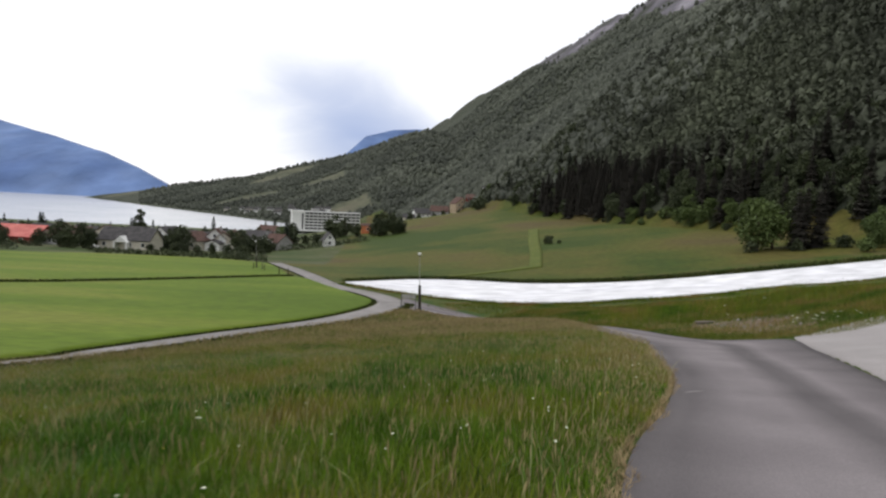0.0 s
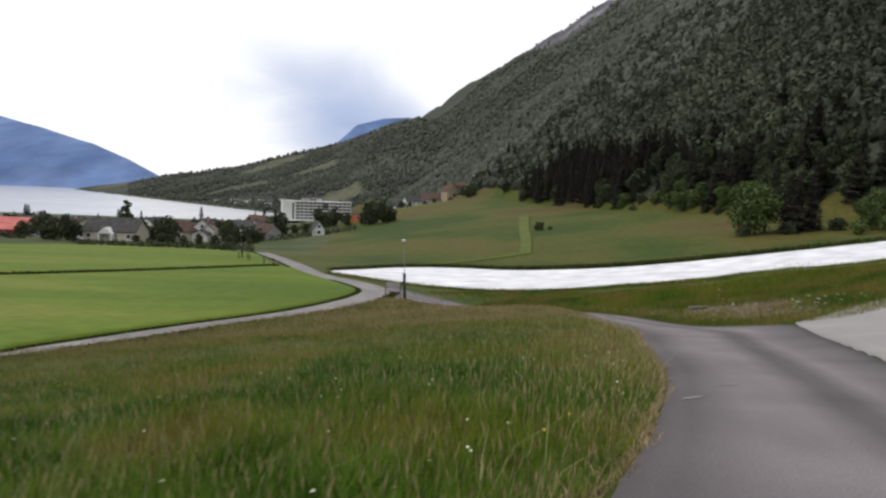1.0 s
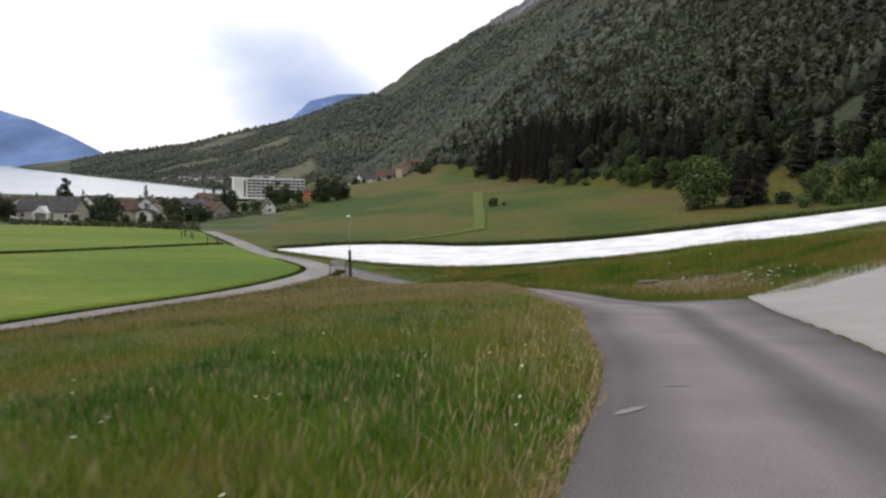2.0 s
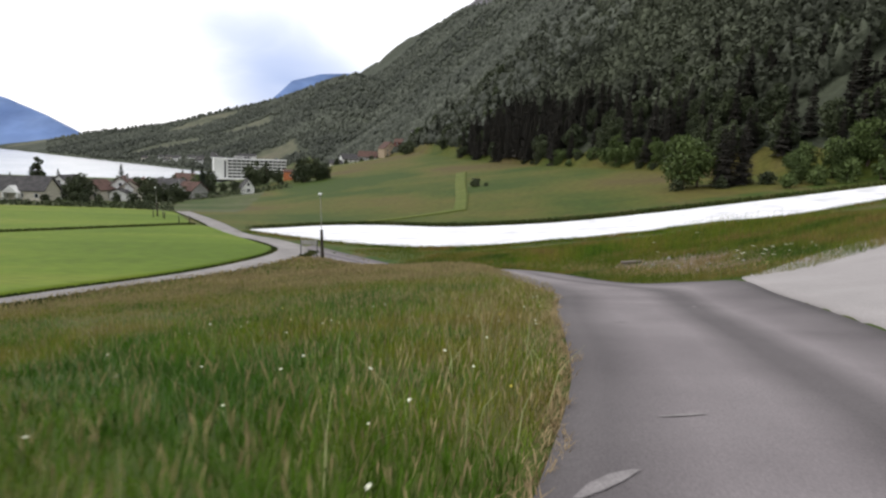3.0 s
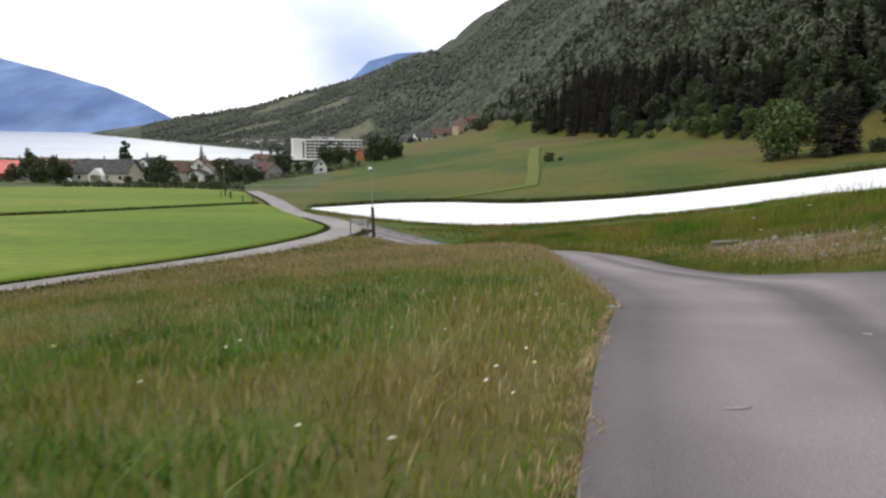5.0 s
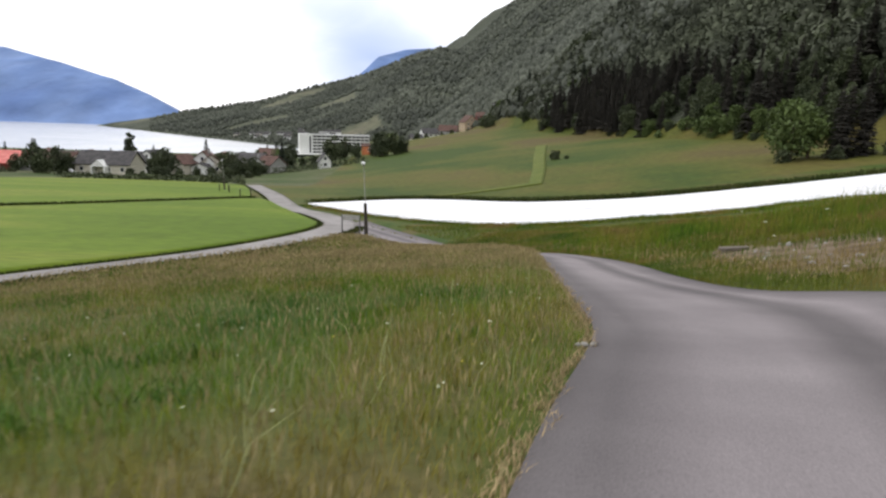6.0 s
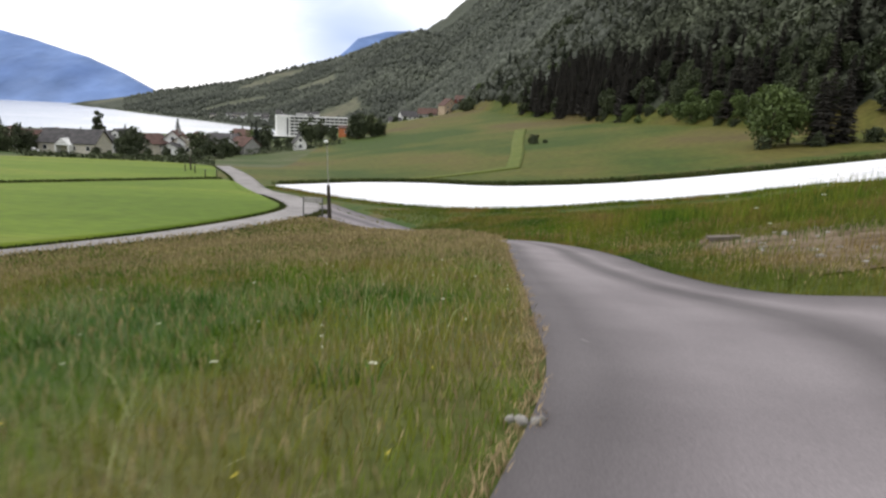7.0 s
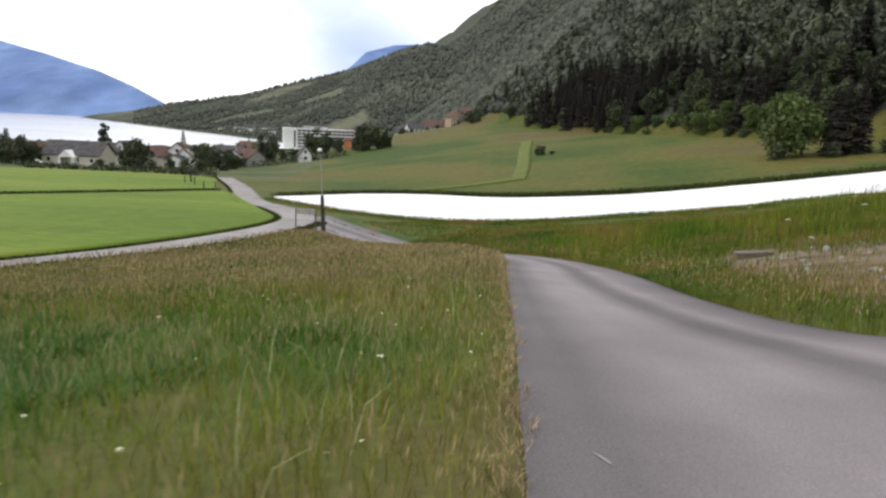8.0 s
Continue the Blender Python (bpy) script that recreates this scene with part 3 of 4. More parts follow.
BROAD = [broadleaf_mesh(s, 10, 8.5, n=2100, size=0.42) for s in (1, 2, 3)]
LIGHT = [broadleaf_mesh(s, 10, 9.0, n=2500, leaf=M_leaf_light, size=0.36, base=0.02) for s in (4, 5, 6)]
BUSH = [broadleaf_mesh(s, 4, 5.2, n=650, leaf=M_leaf_light, size=0.36, base=-0.1) for s in (7, 8)]
DBUSH = [broadleaf_mesh(s, 4, 5.2, n=650, leaf=M_leaf, size=0.36, base=-0.1) for s in (17, 18)]
SPRUCE = [conifer_mesh(s, 16, 6.5) for s in (9, 10, 11)]
BROWN = [conifer_mesh(s, 16, 6.0, leaf=M_needle_brown) for s in (12, 13)]
POPLAR = broadleaf_mesh(14, 15, 5.0, n=1000, base=0.05)

rt = random.Random(4)


def edge_tree(kind, x, y, s, sink=0.3):
    table = {"b": ("birch", BROAD, "dark green leafy tree at the forest edge", "forest edge broadleaf trees"),
             "l": ("willow", LIGHT, "fresh green rounded leafy tree at the field edge", "pale green trees by the field"),
             "u": ("bush", BUSH, "low fresh green bush at the field edge", "bushes by the field"),
             "d": ("shrub", DBUSH, "low dark green shrub beside the field", "dark shrubs"),
             "s": ("spruce", SPRUCE, "tall dark spruce at the forest edge", "spruces at the forest edge"),
             "w": ("shaded_spruce", BROWN, "brownish dark spruce in a dense stand", "dense dark spruce stand")}
    nm, meshes, label, group = table[kind]
    tree(nm, rt.choice(meshes), x, y, s, rt.uniform(0, 6.28), label, group, sink)


# dense dark stand above the hill field
for i in range(190):
    y = rt.uniform(226, 318)
    x = foot(y) + 22 * rt.random() ** 1.5 + rt.uniform(-1, 1)
    edge_tree("w" if rt.random() < 0.9 else "b", x, y, rt.uniform(0.62, 0.92))
# the edge further along: broadleaf trees with dark spruces among them
for _ in range(120):
    y = rt.uniform(118, 226)
    up = 34 * rt.random() ** 1.3
    edge_tree(rt.choice("wwwbb") if up < 22 else rt.choice("bbbw"), foot(y) + 2 + up, y, rt.uniform(0.55, 0.85))
for _ in range(42):
    y = rt.uniform(320, 440)
    a = rt.uniform(-0.02, 0.2)
    if a * y > foot(y) - 10:
        edge_tree(rt.choice("bbbls"), a * y, y, rt.uniform(0.6, 0.95))
# low growth along the foot of the wood
for _ in range(60):
    y = rt.uniform(150, 250)
    edge_tree(rt.choice("uuddl") if y < 225 else rt.choice("dd"), foot(y) + rt.uniform(-1.5, 4), y, rt.uniform(0.35, 0.7) if y > 170 else rt.uniform(0.4, 0.8))
# trees standing forward of the edge
for k, x, y, s in (("l", 60.6, 128, 1.0), ("l", 64, 129, 0.86), ("w", 66.4, 124, 0.66), ("w", 68.2, 125.5, 0.74), ("w", 70, 124.5, 0.7), ("w", 71.6, 126, 0.62), ("w", 67.4, 127, 0.7), ("w", 74.5, 178, 0.75),
                   ("w", 77, 180, 0.85), ("l", 80, 122, 0.7), ("l", 76.5, 118, 0.55), ("l", 84, 119, 0.75), ("l", 89, 117, 0.8), ("b", 94, 122, 1.0), ("l", 95, 113, 0.7),
                   ("u", 70, 197, 1.0), ("u", 73, 192, 1.15), ("u", 69, 205, 0.95), ("l", 75, 198, 0.6), ("u", 72.5, 186, 0.8), ("d", 73.6, 171, 0.5),
                   ("d", 58.6, 126.5, 0.55), ("d", 65.5, 122.5, 0.6), ("d", 73, 121, 0.62), ("u", 77, 113, 0.8), ("u", 81.5, 112, 0.95), ("u", 86, 110, 1.0), ("u", 91, 109, 1.1), ("u", 72.5, 113.5, 0.6),
                   ("d", 29.6, 183, 0.62), ("d", 32.2, 181, 0.25)):
    edge_tree(k, x, y, s, 0.15)


def canopy(name, n, a_lo, a_hi, r_lo, r_hi, seed, label, mat, test, cards=0, size=1.0, facets=2):
    """Far woods: many small rough crowns in one mesh."""
    rng = np.random.RandomState(seed)
    bm = bmesh.new()
    bmesh.ops.create_icosphere(bm, subdivisions=facets, radius=1)
    v0 = np.array([v.co for v in bm.verts])
    f0 = np.array([[v.index for v in f.verts] for f in bm.faces])
    bm.free()
    a = rng.uniform(a_lo, a_hi, n * 3)
    y = np.exp(rng.uniform(math.log(r_lo), math.log(r_hi), n * 3))
    x = a * y
    keep = test(x, y, rng)
    x, y = x[keep][:n], y[keep][:n]
    z = ground(x, y)
    m = len(x)
    tall = size * rng.uniform(2.8, 6.6, m) * (1 + np.clip(y - 500, 0, 1500) / 1700)
    if cards:
        c = np.repeat(np.column_stack([x, y, z + tall * 0.5]), cards, 0)
        r = np.repeat(tall, cards)[:, None]
        v = rng.normal(size=(m * cards, 3))
        v /= np.linalg.norm(v, axis=1)[:, None]
        v[:, 2] = np.where(rng.uniform(size=m * cards) < 0.75, np.abs(v[:, 2]), v[:, 2])
        cone = np.repeat(rng.uniform(size=m) < 0.4, cards)
        v[:, :2] *= np.where(cone, 0.75 * np.clip(1.0 - v[:, 2], 0.08, 1), 0.62)[:, None]
        v[:, 2] *= np.where(cone, 1.35, 0.85)
        p = c + v * r * rng.uniform(0.72, 1.15, (m * cards, 1))
        a1 = rng.normal(size=(m * cards, 3))
        a1 /= np.linalg.norm(a1, axis=1)[:, None]
        b1 = np.cross(a1, rng.normal(size=(m * cards, 3)))
        b1 /= np.linalg.norm(b1, axis=1)[:, None]
        h = r * rng.uniform(0.10, 0.2, (m * cards, 1))
        q = np.stack([p - a1 * h, p + b1 * h * 0.7, p + a1 * h, p - b1 * h * 0.7], 1).reshape(-1, 3)
        i = np.arange(m * cards)[:, None] * 4
        t = np.vstack([i + np.array([0, 1, 2]), i + np.array([0, 2, 3])])
        outer = (q, t)
    wide = tall * rng.uniform(0.42, 0.7, m) * (0.78 if cards else 1)
    jig = 1 + rng.normal(0, 0.26, (m, len(v0)))
    cone = rng.uniform(0, 1, m) < 0.25
    vv = v0[None] * jig[:, :, None]
    taper = np.where(cone[:, None], np.clip(0.95 - 0.6 * v0[None, :, 2], 0.1, 1.4), 1.0)
    vv = vv * np.stack([taper * wide[:, None], taper * wide[:, None], np.broadcast_to(tall[:, None] * 0.8, taper.shape)], -1)
    vv = vv + np.stack([x, y, z + tall * 0.45], -1)[:, None, :]
    tri = f0[None] + (np.arange(m) * len(v0))[:, None, None]
    vv, tri = vv.reshape(-1, 3), tri.reshape(-1, 3)
    if cards:
        tri = np.vstack([tri, outer[1] + len(vv)])
        vv = np.vstack([vv, outer[0]])
    tagged(new(name, fast_mesh(name, vv, tri, mat)), label, "forest", kind="stuff")


def on_slope(x, y, rng):
    d = x - foot(y)
    bare = (d > 250) & (d + 110 * wave(x, y, 21, 0.012, 3) > cliff_line(x, y))
    return (d > 5) & (~bare | (rng.uniform(size=len(x)) < 0.06)) & (d < 1000)


canopy("lower_forest", 4600, -0.05, 1.0, 150, 430, 41, "dense dark mixed forest on the lower mountainside", M_canopy, lambda x, y, rng: on_slope(x, y, rng) & ((x - foot(y) > 20) | (y > 330)), cards=60, size=0.8)
canopy("mountain_forest", 32000, -0.21, 1.0, 320, 2600, 43, "forest covering the upper mountainside, paled grey-green for haze", M_canopy_hazed, on_slope, size=0.72, facets=1)
canopy("far_forest", 6000, -0.46, -0.1, 900, 2400, 42, "wooded low ridge along the fjord with small clearings, its crowns paled for haze", M_canopy_hazed,
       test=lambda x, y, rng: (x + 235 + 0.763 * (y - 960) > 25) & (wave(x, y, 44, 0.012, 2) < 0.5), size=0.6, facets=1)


# ---- buildings ----
def house(name, x, y, w, d, h, roof_h, wall, roof, label, turn=0.0, windows=2, storeys=1, door=False, porch=False, group="", chimney=False, ridge_front=False):
    """A gabled house. Its long side, w, faces the road; ridge_front turns the gable forward."""
    ob = thing(name, pose(x, y, gz(x, y), 0, 0, turn), label, "house", group)
    body = bmesh.new()
    box(body, -w / 2, -d / 2, -1.5, w / 2, d / 2, h)
    if ridge_front:
        tris = [[(-w / 2, s * d / 2, h), (w / 2, s * d / 2, h), (0, s * d / 2, h + roof_h)] for s in (-1, 1)]
    else:
        tris = [[(s * w / 2, -d / 2, h), (s * w / 2, d / 2, h), (s * w / 2, 0, h + roof_h)] for s in (-1, 1)]
    va = [[body.verts.new(p) for p in t] for t in tris]
    body.faces.new(va[0])
    body.faces.new(va[1][::-1])
    for i, j in ((0, 2), (1, 2)):
        body.faces.new((va[0][i], va[0][j], va[1][j], va[1][i]))
    part("wall", body, wall, ob)
    rf = bmesh.new()
    half, run, o, t = (w / 2, d / 2, 0.45, 0.22) if ridge_front else (d / 2, w / 2, 0.45, 0.22)
    drop = roof_h * o / half
    sec = [(-half - o, h - drop), (0, h + roof_h), (half + o, h - drop), (half + o, h - drop + t), (0, h + roof_h + t), (-half - o, h - drop + t)]
    ends = [[rf.verts.new((p, s * (run + o), q + 0.01) if ridge_front else (s * (run + o), p, q + 0.01)) for p, q in sec] for s in (-1, 1)]
    for i in range(6):
        rf.faces.new((ends[0][i], ends[0][(i + 1) % 6], ends[1][(i + 1) % 6], ends[1][i]))
    for e in ends:
        rf.faces.new(e[:2] + [e[4], e[5]])
        rf.faces.new(e[1:5])
    bmesh.ops.recalc_face_normals(rf, faces=rf.faces)
    rp = part("roof", rf, roof, ob)
    if chimney:
        part("chimney", boxm(w * 0.12, -0.35, h + roof_h * 0.5, w * 0.12 + 0.7, 0.35, h + roof_h + 0.9), M_greywall, rp)
    for st in range(storeys):
        zc = (st + 0.55) * h / storeys
        for i in range(windows):
            xc = -w / 2 + w * (i + 0.5) / windows
            wi = part("window", boxm(xc - 0.62, -d / 2 - 0.05, zc - 0.7, xc + 0.62, -d / 2 + 0.05, zc + 0.7), M_white if wall is not M_white else M_concrete, ob)
            part("pane", boxm(xc - 0.5, -d / 2 - 0.07, zc - 0.58, xc + 0.5, -d / 2 - 0.02, zc + 0.58), M_glass, wi)
    if ridge_front and roof_h > 2:
        wi = part("window", boxm(-0.55, -d / 2 - 0.05, h + roof_h * 0.15, 0.55, -d / 2 + 0.05, h + roof_h * 0.15 + 1.2), M_concrete, ob)
        part("pane", boxm(-0.44, -d / 2 - 0.07, h + roof_h * 0.15 + 0.1, 0.44, -d / 2 - 0.02, h + roof_h * 0.15 + 1.1), M_glass, wi)
    if door:
        part("door", boxm(w * 0.1, -d / 2 - 0.06, 0, w * 0.1 + 1.0, -d / 2 + 0.05, 2.05), M_roof, ob)
    if porch:
        pb = bmesh.new()
        box(pb, -2.2, -d / 2 - 2.2, -1, -1.7, -d / 2, h * 0.8)
        box(pb, 1.7, -d / 2 - 2.2, -1, 2.2, -d / 2, h * 0.8)
        a = [pb.verts.new(p) for p in ((-2.3, -d / 2 - 2.2, h * 0.8), (2.3, -d / 2 - 2.2, h * 0.8), (0, -d / 2 - 2.2, h * 0.8 + 2.0))]
        b = [pb.verts.new(v.co + Vector((0, 2.2 + d * 0.3, 0))) for v in a]
        pb.faces.new(a)
        for i, j in ((0, 2), (2, 1), (1, 0)):
            pb.faces.new((a[i], a[j], b[j], b[i]))
        part("porch", pb, M_white, ob, "white gabled porch")
    return ob


def row(a, y):
    return a * y, y


house("barn", -168, 236, 58, 13, 2.8, 3.6, M_redwall, M_redroof, "long low farm building with a red sheet-metal roof", turn=-4, windows=6)
house("outbuilding", -131, 232, 14, 8, 3.0, 1.8, M_greywall, M_brownroof, "small grey outbuilding beside the red-roofed barn", windows=2)
house("farmhouse", -101, 216, 17, 9, 3.4, 3.6, M_cream, M_roof, "long cream farmhouse with a dark roof and white porch", turn=-3, windows=4, porch=True)
house("villa", -108, 262, 8, 10, 5.2, 3.2, M_white, M_roof, "white gabled villa behind the farmhouse", ridge_front=True, storeys=2, turn=-12)
house("red_roof_house", -83.5, 247, 8, 11, 4.6, 3.6, M_white, M_brownroof, "white wooden house with a reddish tiled roof", ridge_front=True, turn=10, storeys=2, chimney=True)
house("garage", -82, 240, 5.4, 5, 2.8, 1.2, M_white, M_roof, "small white garage in front of the house", windows=1, ridge_front=True)
house("ochre_house", -82, 262, 7, 9, 5.0, 3.2, M_ochre, M_brownroof, "ochre wooden house with a tiled roof", ridge_front=True, turn=14)
house("grey_house", -76, 275, 11, 9, 5.0, 2.8, M_white, M_roof, "white house with a dark roof among trees", storeys=2, windows=3)
house("lane_house", -66, 268, 6, 8, 4.4, 1.6, M_cream, M_roof, "pale cream house near the lane", storeys=2, turn=-8)
house("cottage", -44.5, 262, 4.2, 7, 2.6, 2.8, M_white, M_roof, "small white cottage with a steep gable", ridge_front=True, windows=1, turn=18)
house("shed", -35.5, 322, 6.5, 5, 3.6, 0.9, M_orange, M_brownroof, "small orange wooden shed by the trees", windows=1)
house("hill_house", -15, 474, 11, 9, 5.4, 3.4, M_white, M_roof, "white house with a dark roof on the wooded hillside", storeys=2, windows=3, turn=20)
house("hill_house", -1.5, 480, 13, 9, 5.2, 3.6, M_greywall, M_brownroof, "grey house with a brown roof on the wooded hillside", storeys=2, windows=3, turn=-10)
house("hill_cabin", 12, 474, 10, 10, 5.6, 4.4, M_ochre, M_brownroof, "ochre gabled house on the wooded hillside", ridge_front=True, storeys=2, turn=25)
house("hill_annexe", -23, 462, 8, 7, 3.2, 2.4, M_cream, M_roof, "low cream annexe among hillside bushes", windows=2, turn=8)
house("hill_annexe", 21, 470, 8, 7, 3.0, 2.2, M_redwall, M_brownroof, "low dark red annexe on the wooded hillside", windows=2, turn=-15)
house("hill_annexe", 30, 452, 6, 6, 3.0, 2.0, M_white, M_roof, "small white cabin at the forest edge", windows=1, turn=10)
for i in range(9):
    a, y = -0.69 + i * 0.026, 275 + 22 * math.sin(i * 2.3) + i * 4
    house("terrace_house", a * y, y, rt.uniform(11, 18), 9, rt.uniform(3.2, 5.2), 2.8, rt.choice((M_cream, M_greywall, M_white)), rt.choice((M_roof, M_brownroof, M_roof)),
          "distant house roof among the village trees", turn=rt.uniform(-20, 20), group="village houses")
for i in range(16):
    a, y = -0.62 + i * 0.024, 285 + 38 * math.sin(i * 1.7) + i * 5
    house("village_house", a * y, y, rt.uniform(8, 13), 8, rt.uniform(3.5, 5.5), 3.0, rt.choice((M_cream, M_greywall, M_white, M_white, M_redwall)), rt.choice((M_roof, M_brownroof, M_roof)),
          "village house among trees near the fjord", turn=rt.uniform(-30, 30), group="village houses", ridge_front=rt.random() < 0.4)
for i, a in enumerate((-0.645, -0.6, -0.565, -0.535, -0.505, -0.475, -0.44, -0.415, -0.372, -0.352, -0.328, -0.302, -0.268, -0.246)):
    y = 262 + 24 * math.sin(i * 2.9)
    house("garden_house", a * y, y, rt.uniform(6.5, 9.5), 8, rt.uniform(3.0, 4.4), 2.9, (M_white, M_greywall, M_cream, M_white, M_cream, M_greywall)[i % 6], (M_roof, M_brownroof, M_brownroof)[i % 3],
          ("white", "grey", "cream", "white", "cream", "grey")[i % 6] + " wooden house with a tiled gable roof", turn=rt.uniform(-35, 35), group="garden houses", ridge_front=i % 2 == 0, chimney=i % 3 == 0)
for i in range(15):
    a, y = -0.42 + i * 0.0125, 1240 - i * 17
    s = -235 - 0.763 * (y - 960)
    x = s + rt.uniform(30, 120)
    house("shore_house", x, y, rt.uniform(8, 12), 8, 5, 3.2, rt.choice((M_white, M_white, M_cream)), M_roof, "tiny white house by the far shore", group="shore houses", windows=1)


def hotel():
    x0, y0 = -158, 708
    ob = thing("hotel", pose(x0, y0, gz(x0, y0) + 0.3, 0, 0, 18), "long white six-storey hotel with balcony rows", "hotel")
    part("podium", boxm(-12, -14, -9, 62, 12, 3.4), M_concrete, ob, "low white base storey")
    part("canopy", boxm(-16, -17, 3.4, 40, -2, 4.2), M_white, ob)
    part("podium_window", boxm(-10, -14.2, 0.6, 30, -13.8, 2.8), M_glass, ob)
    part("stair_tower", boxm(-3, -9, 3, 10.5, 9, 24.5), M_white, ob, "white windowless stair tower")
    part("slot_window", boxm(7.0, -9.15, 5, 8.6, -8.8, 22), M_glass, ob)
    part("core", boxm(10.5, -5, 3, 70.1, 8, 23), M_shade, ob)
    part("roof_slab", boxm(10.2, -7.4, 23, 70.3, 8.4, 24.2), M_concrete, ob)
    plant = part("plant_room", boxm(18, -1, 24.2, 26, 5, 27), M_greywall, ob)
    part("mast", tube(bmesh.new(), [(22, 2, 27), (22, 2, 30)], [0.25, 0.15], 6), M_steel, plant)
    for f in range(6):
        z = 3.6 + f * 3.25
        for b in range(13):
            x = 10.7 + b * 4.55
            part("balcony", boxm(x, -7.2, z, x + 4.3, -5, z + 1.2), M_white, ob)
            part("window", boxm(x + 0.4, -5.1, z + 0.3, x + 4.0, -4.9, z + 2.9), M_glass, ob)
    for b in range(14):
        part("party_wall", boxm(10.5 + b * 4.55 - 0.12, -7.1, 3.6, 10.5 + b * 4.55 + 0.12, -5, 23), M_concrete, ob)
    return ob


hotel()

# ---- hedges ----
def hedge(x0, y0, x1, y1, h, w, label):
    rng = np.random.RandomState(int(abs(x0) * 7 + y0))
    length = math.hypot(x1 - x0, y1 - y0)
    k = max(3, int(length / 1.3))
    f = np.linspace(0, 1, k)
    cx, cy = x0 + (x1 - x0) * f + rng.normal(0, 0.3, k), y0 + (y1 - y0) * f + rng.normal(0, 0.3, k)
    cen = np.column_stack([cx, cy, ground(cx, cy) + h * rng.uniform(0.3, 0.55, k)])
    ob = new("hedge", fast_mesh("hedge", *leaf_cloud(rng, cen, h * rng.uniform(0.45, 0.7, k), k * 70, 0.3), M_leaf))
    tagged(ob, label, "hedge", "hedges by the field")


hedge(-93, 176.5, -52, 173, 1.7, 1.2, "dark clipped hedge along the mown field")
hedge(-118, 171, -112, 174, 2.0, 1.4, "dark hedge beside the parked car")
hedge(-170, 158, -128, 165, 1.4, 1.2, "low dark hedge in front of the barn")
hedge(-53, 172, -44, 166, 2.4, 1.5, "dark overgrown hedge at the lane")
hedge(-60, 250, -30, 268, 2.6, 2.0, "dark hedge between garden and field")
hedge(-150, 205, -124, 205, 2.0, 1.5, "dark hedge before the outbuilding")

# ---- village trees ----
for a, y, s, k in ((-0.575, 208, 0.90, "b"), (-0.558, 205, 0.72, "b"), (-0.54, 206, 0.83, "b"), (-0.525, 212, 0.65, "b"), (-0.39, 228, 0.90, "b"), (-0.408, 232, 0.76, "b"), (-0.30, 236, 0.83, "b"),
                   (-0.318, 246, 0.79, "b"), (-0.283, 240, 0.65, "b"), (-0.345, 218, 0.36, "b"), (-0.42, 210, 0.42, "d"), (-0.438, 211, 0.60, "d"), (-0.40, 209, 0.80, "d"), (-0.385, 209, 0.80, "d"), (-0.368, 209, 0.70, "d"), (-0.32, 208, 0.80, "d"), (-0.30, 208, 0.80, "d"),
                   (-0.27, 212, 0.60, "d"), (-0.16, 310, 1.12, "b"), (-0.145, 318, 0.94, "b"), (-0.128, 305, 0.65, "b"), (-0.09, 292, 1.08, "b"), (-0.074, 296, 0.97, "b"), (-0.062, 300, 0.72, "b"),
                   (-0.10, 300, 0.79, "b"), (-0.205, 300, 1.00, "d"), (-0.19, 290, 1.10, "d"), (-0.222, 296, 1.10, "d"), (-0.24, 300, 0.90, "l"), (-0.175, 292, 1.00, "d"), (-0.035, 450, 0.5, "b"),
                   (-0.012, 452, 0.42, "b"), (0.002, 455, 0.5, "b"), (0.026, 456, 0.38, "b"), (-0.048, 440, 0.58, "b"), (-0.655, 230, 0.50, "b"), (-0.605, 226, 0.58, "b")):
    nm = {"b": ("garden_tree", BROAD), "d": ("hedge_shrub", DBUSH), "l": ("pale_tree", LIGHT)}[k]
    tree(nm[0], rt.choice(nm[1]), a * y, y, s, rt.uniform(0, 6), {"b": "dark green leafy tree among village houses", "d": "dense dark green garden shrub", "l": "fresh green garden tree"}[k], "village trees", 0.2)
tree("poplar", POPLAR, -0.456 * 300, 300, 1.15, 0.4, "tall dark columnar tree standing above the village", "")
for i in range(46):
    a = -0.67 + 0.445 * rt.random()
    y = rt.uniform(226, 330)
    tree("garden_tree", rt.choice(BROAD), a * y, y, rt.uniform(0.42, 0.72), rt.uniform(0, 6), "small dark green leafy tree in a village garden", "village trees", 0.2)
for i in range(100):
    a = -0.68 + i * 0.0046
    y = rt.uniform(270, 560)
    tree("village_tree", rt.choice(BROAD if rt.random() < 0.8 else SPRUCE), a * y, y, rt.uniform(0.6, 1.0), rt.uniform(0, 6), "dark leafy tree in the village by the fjord", "shore trees", 0.2)


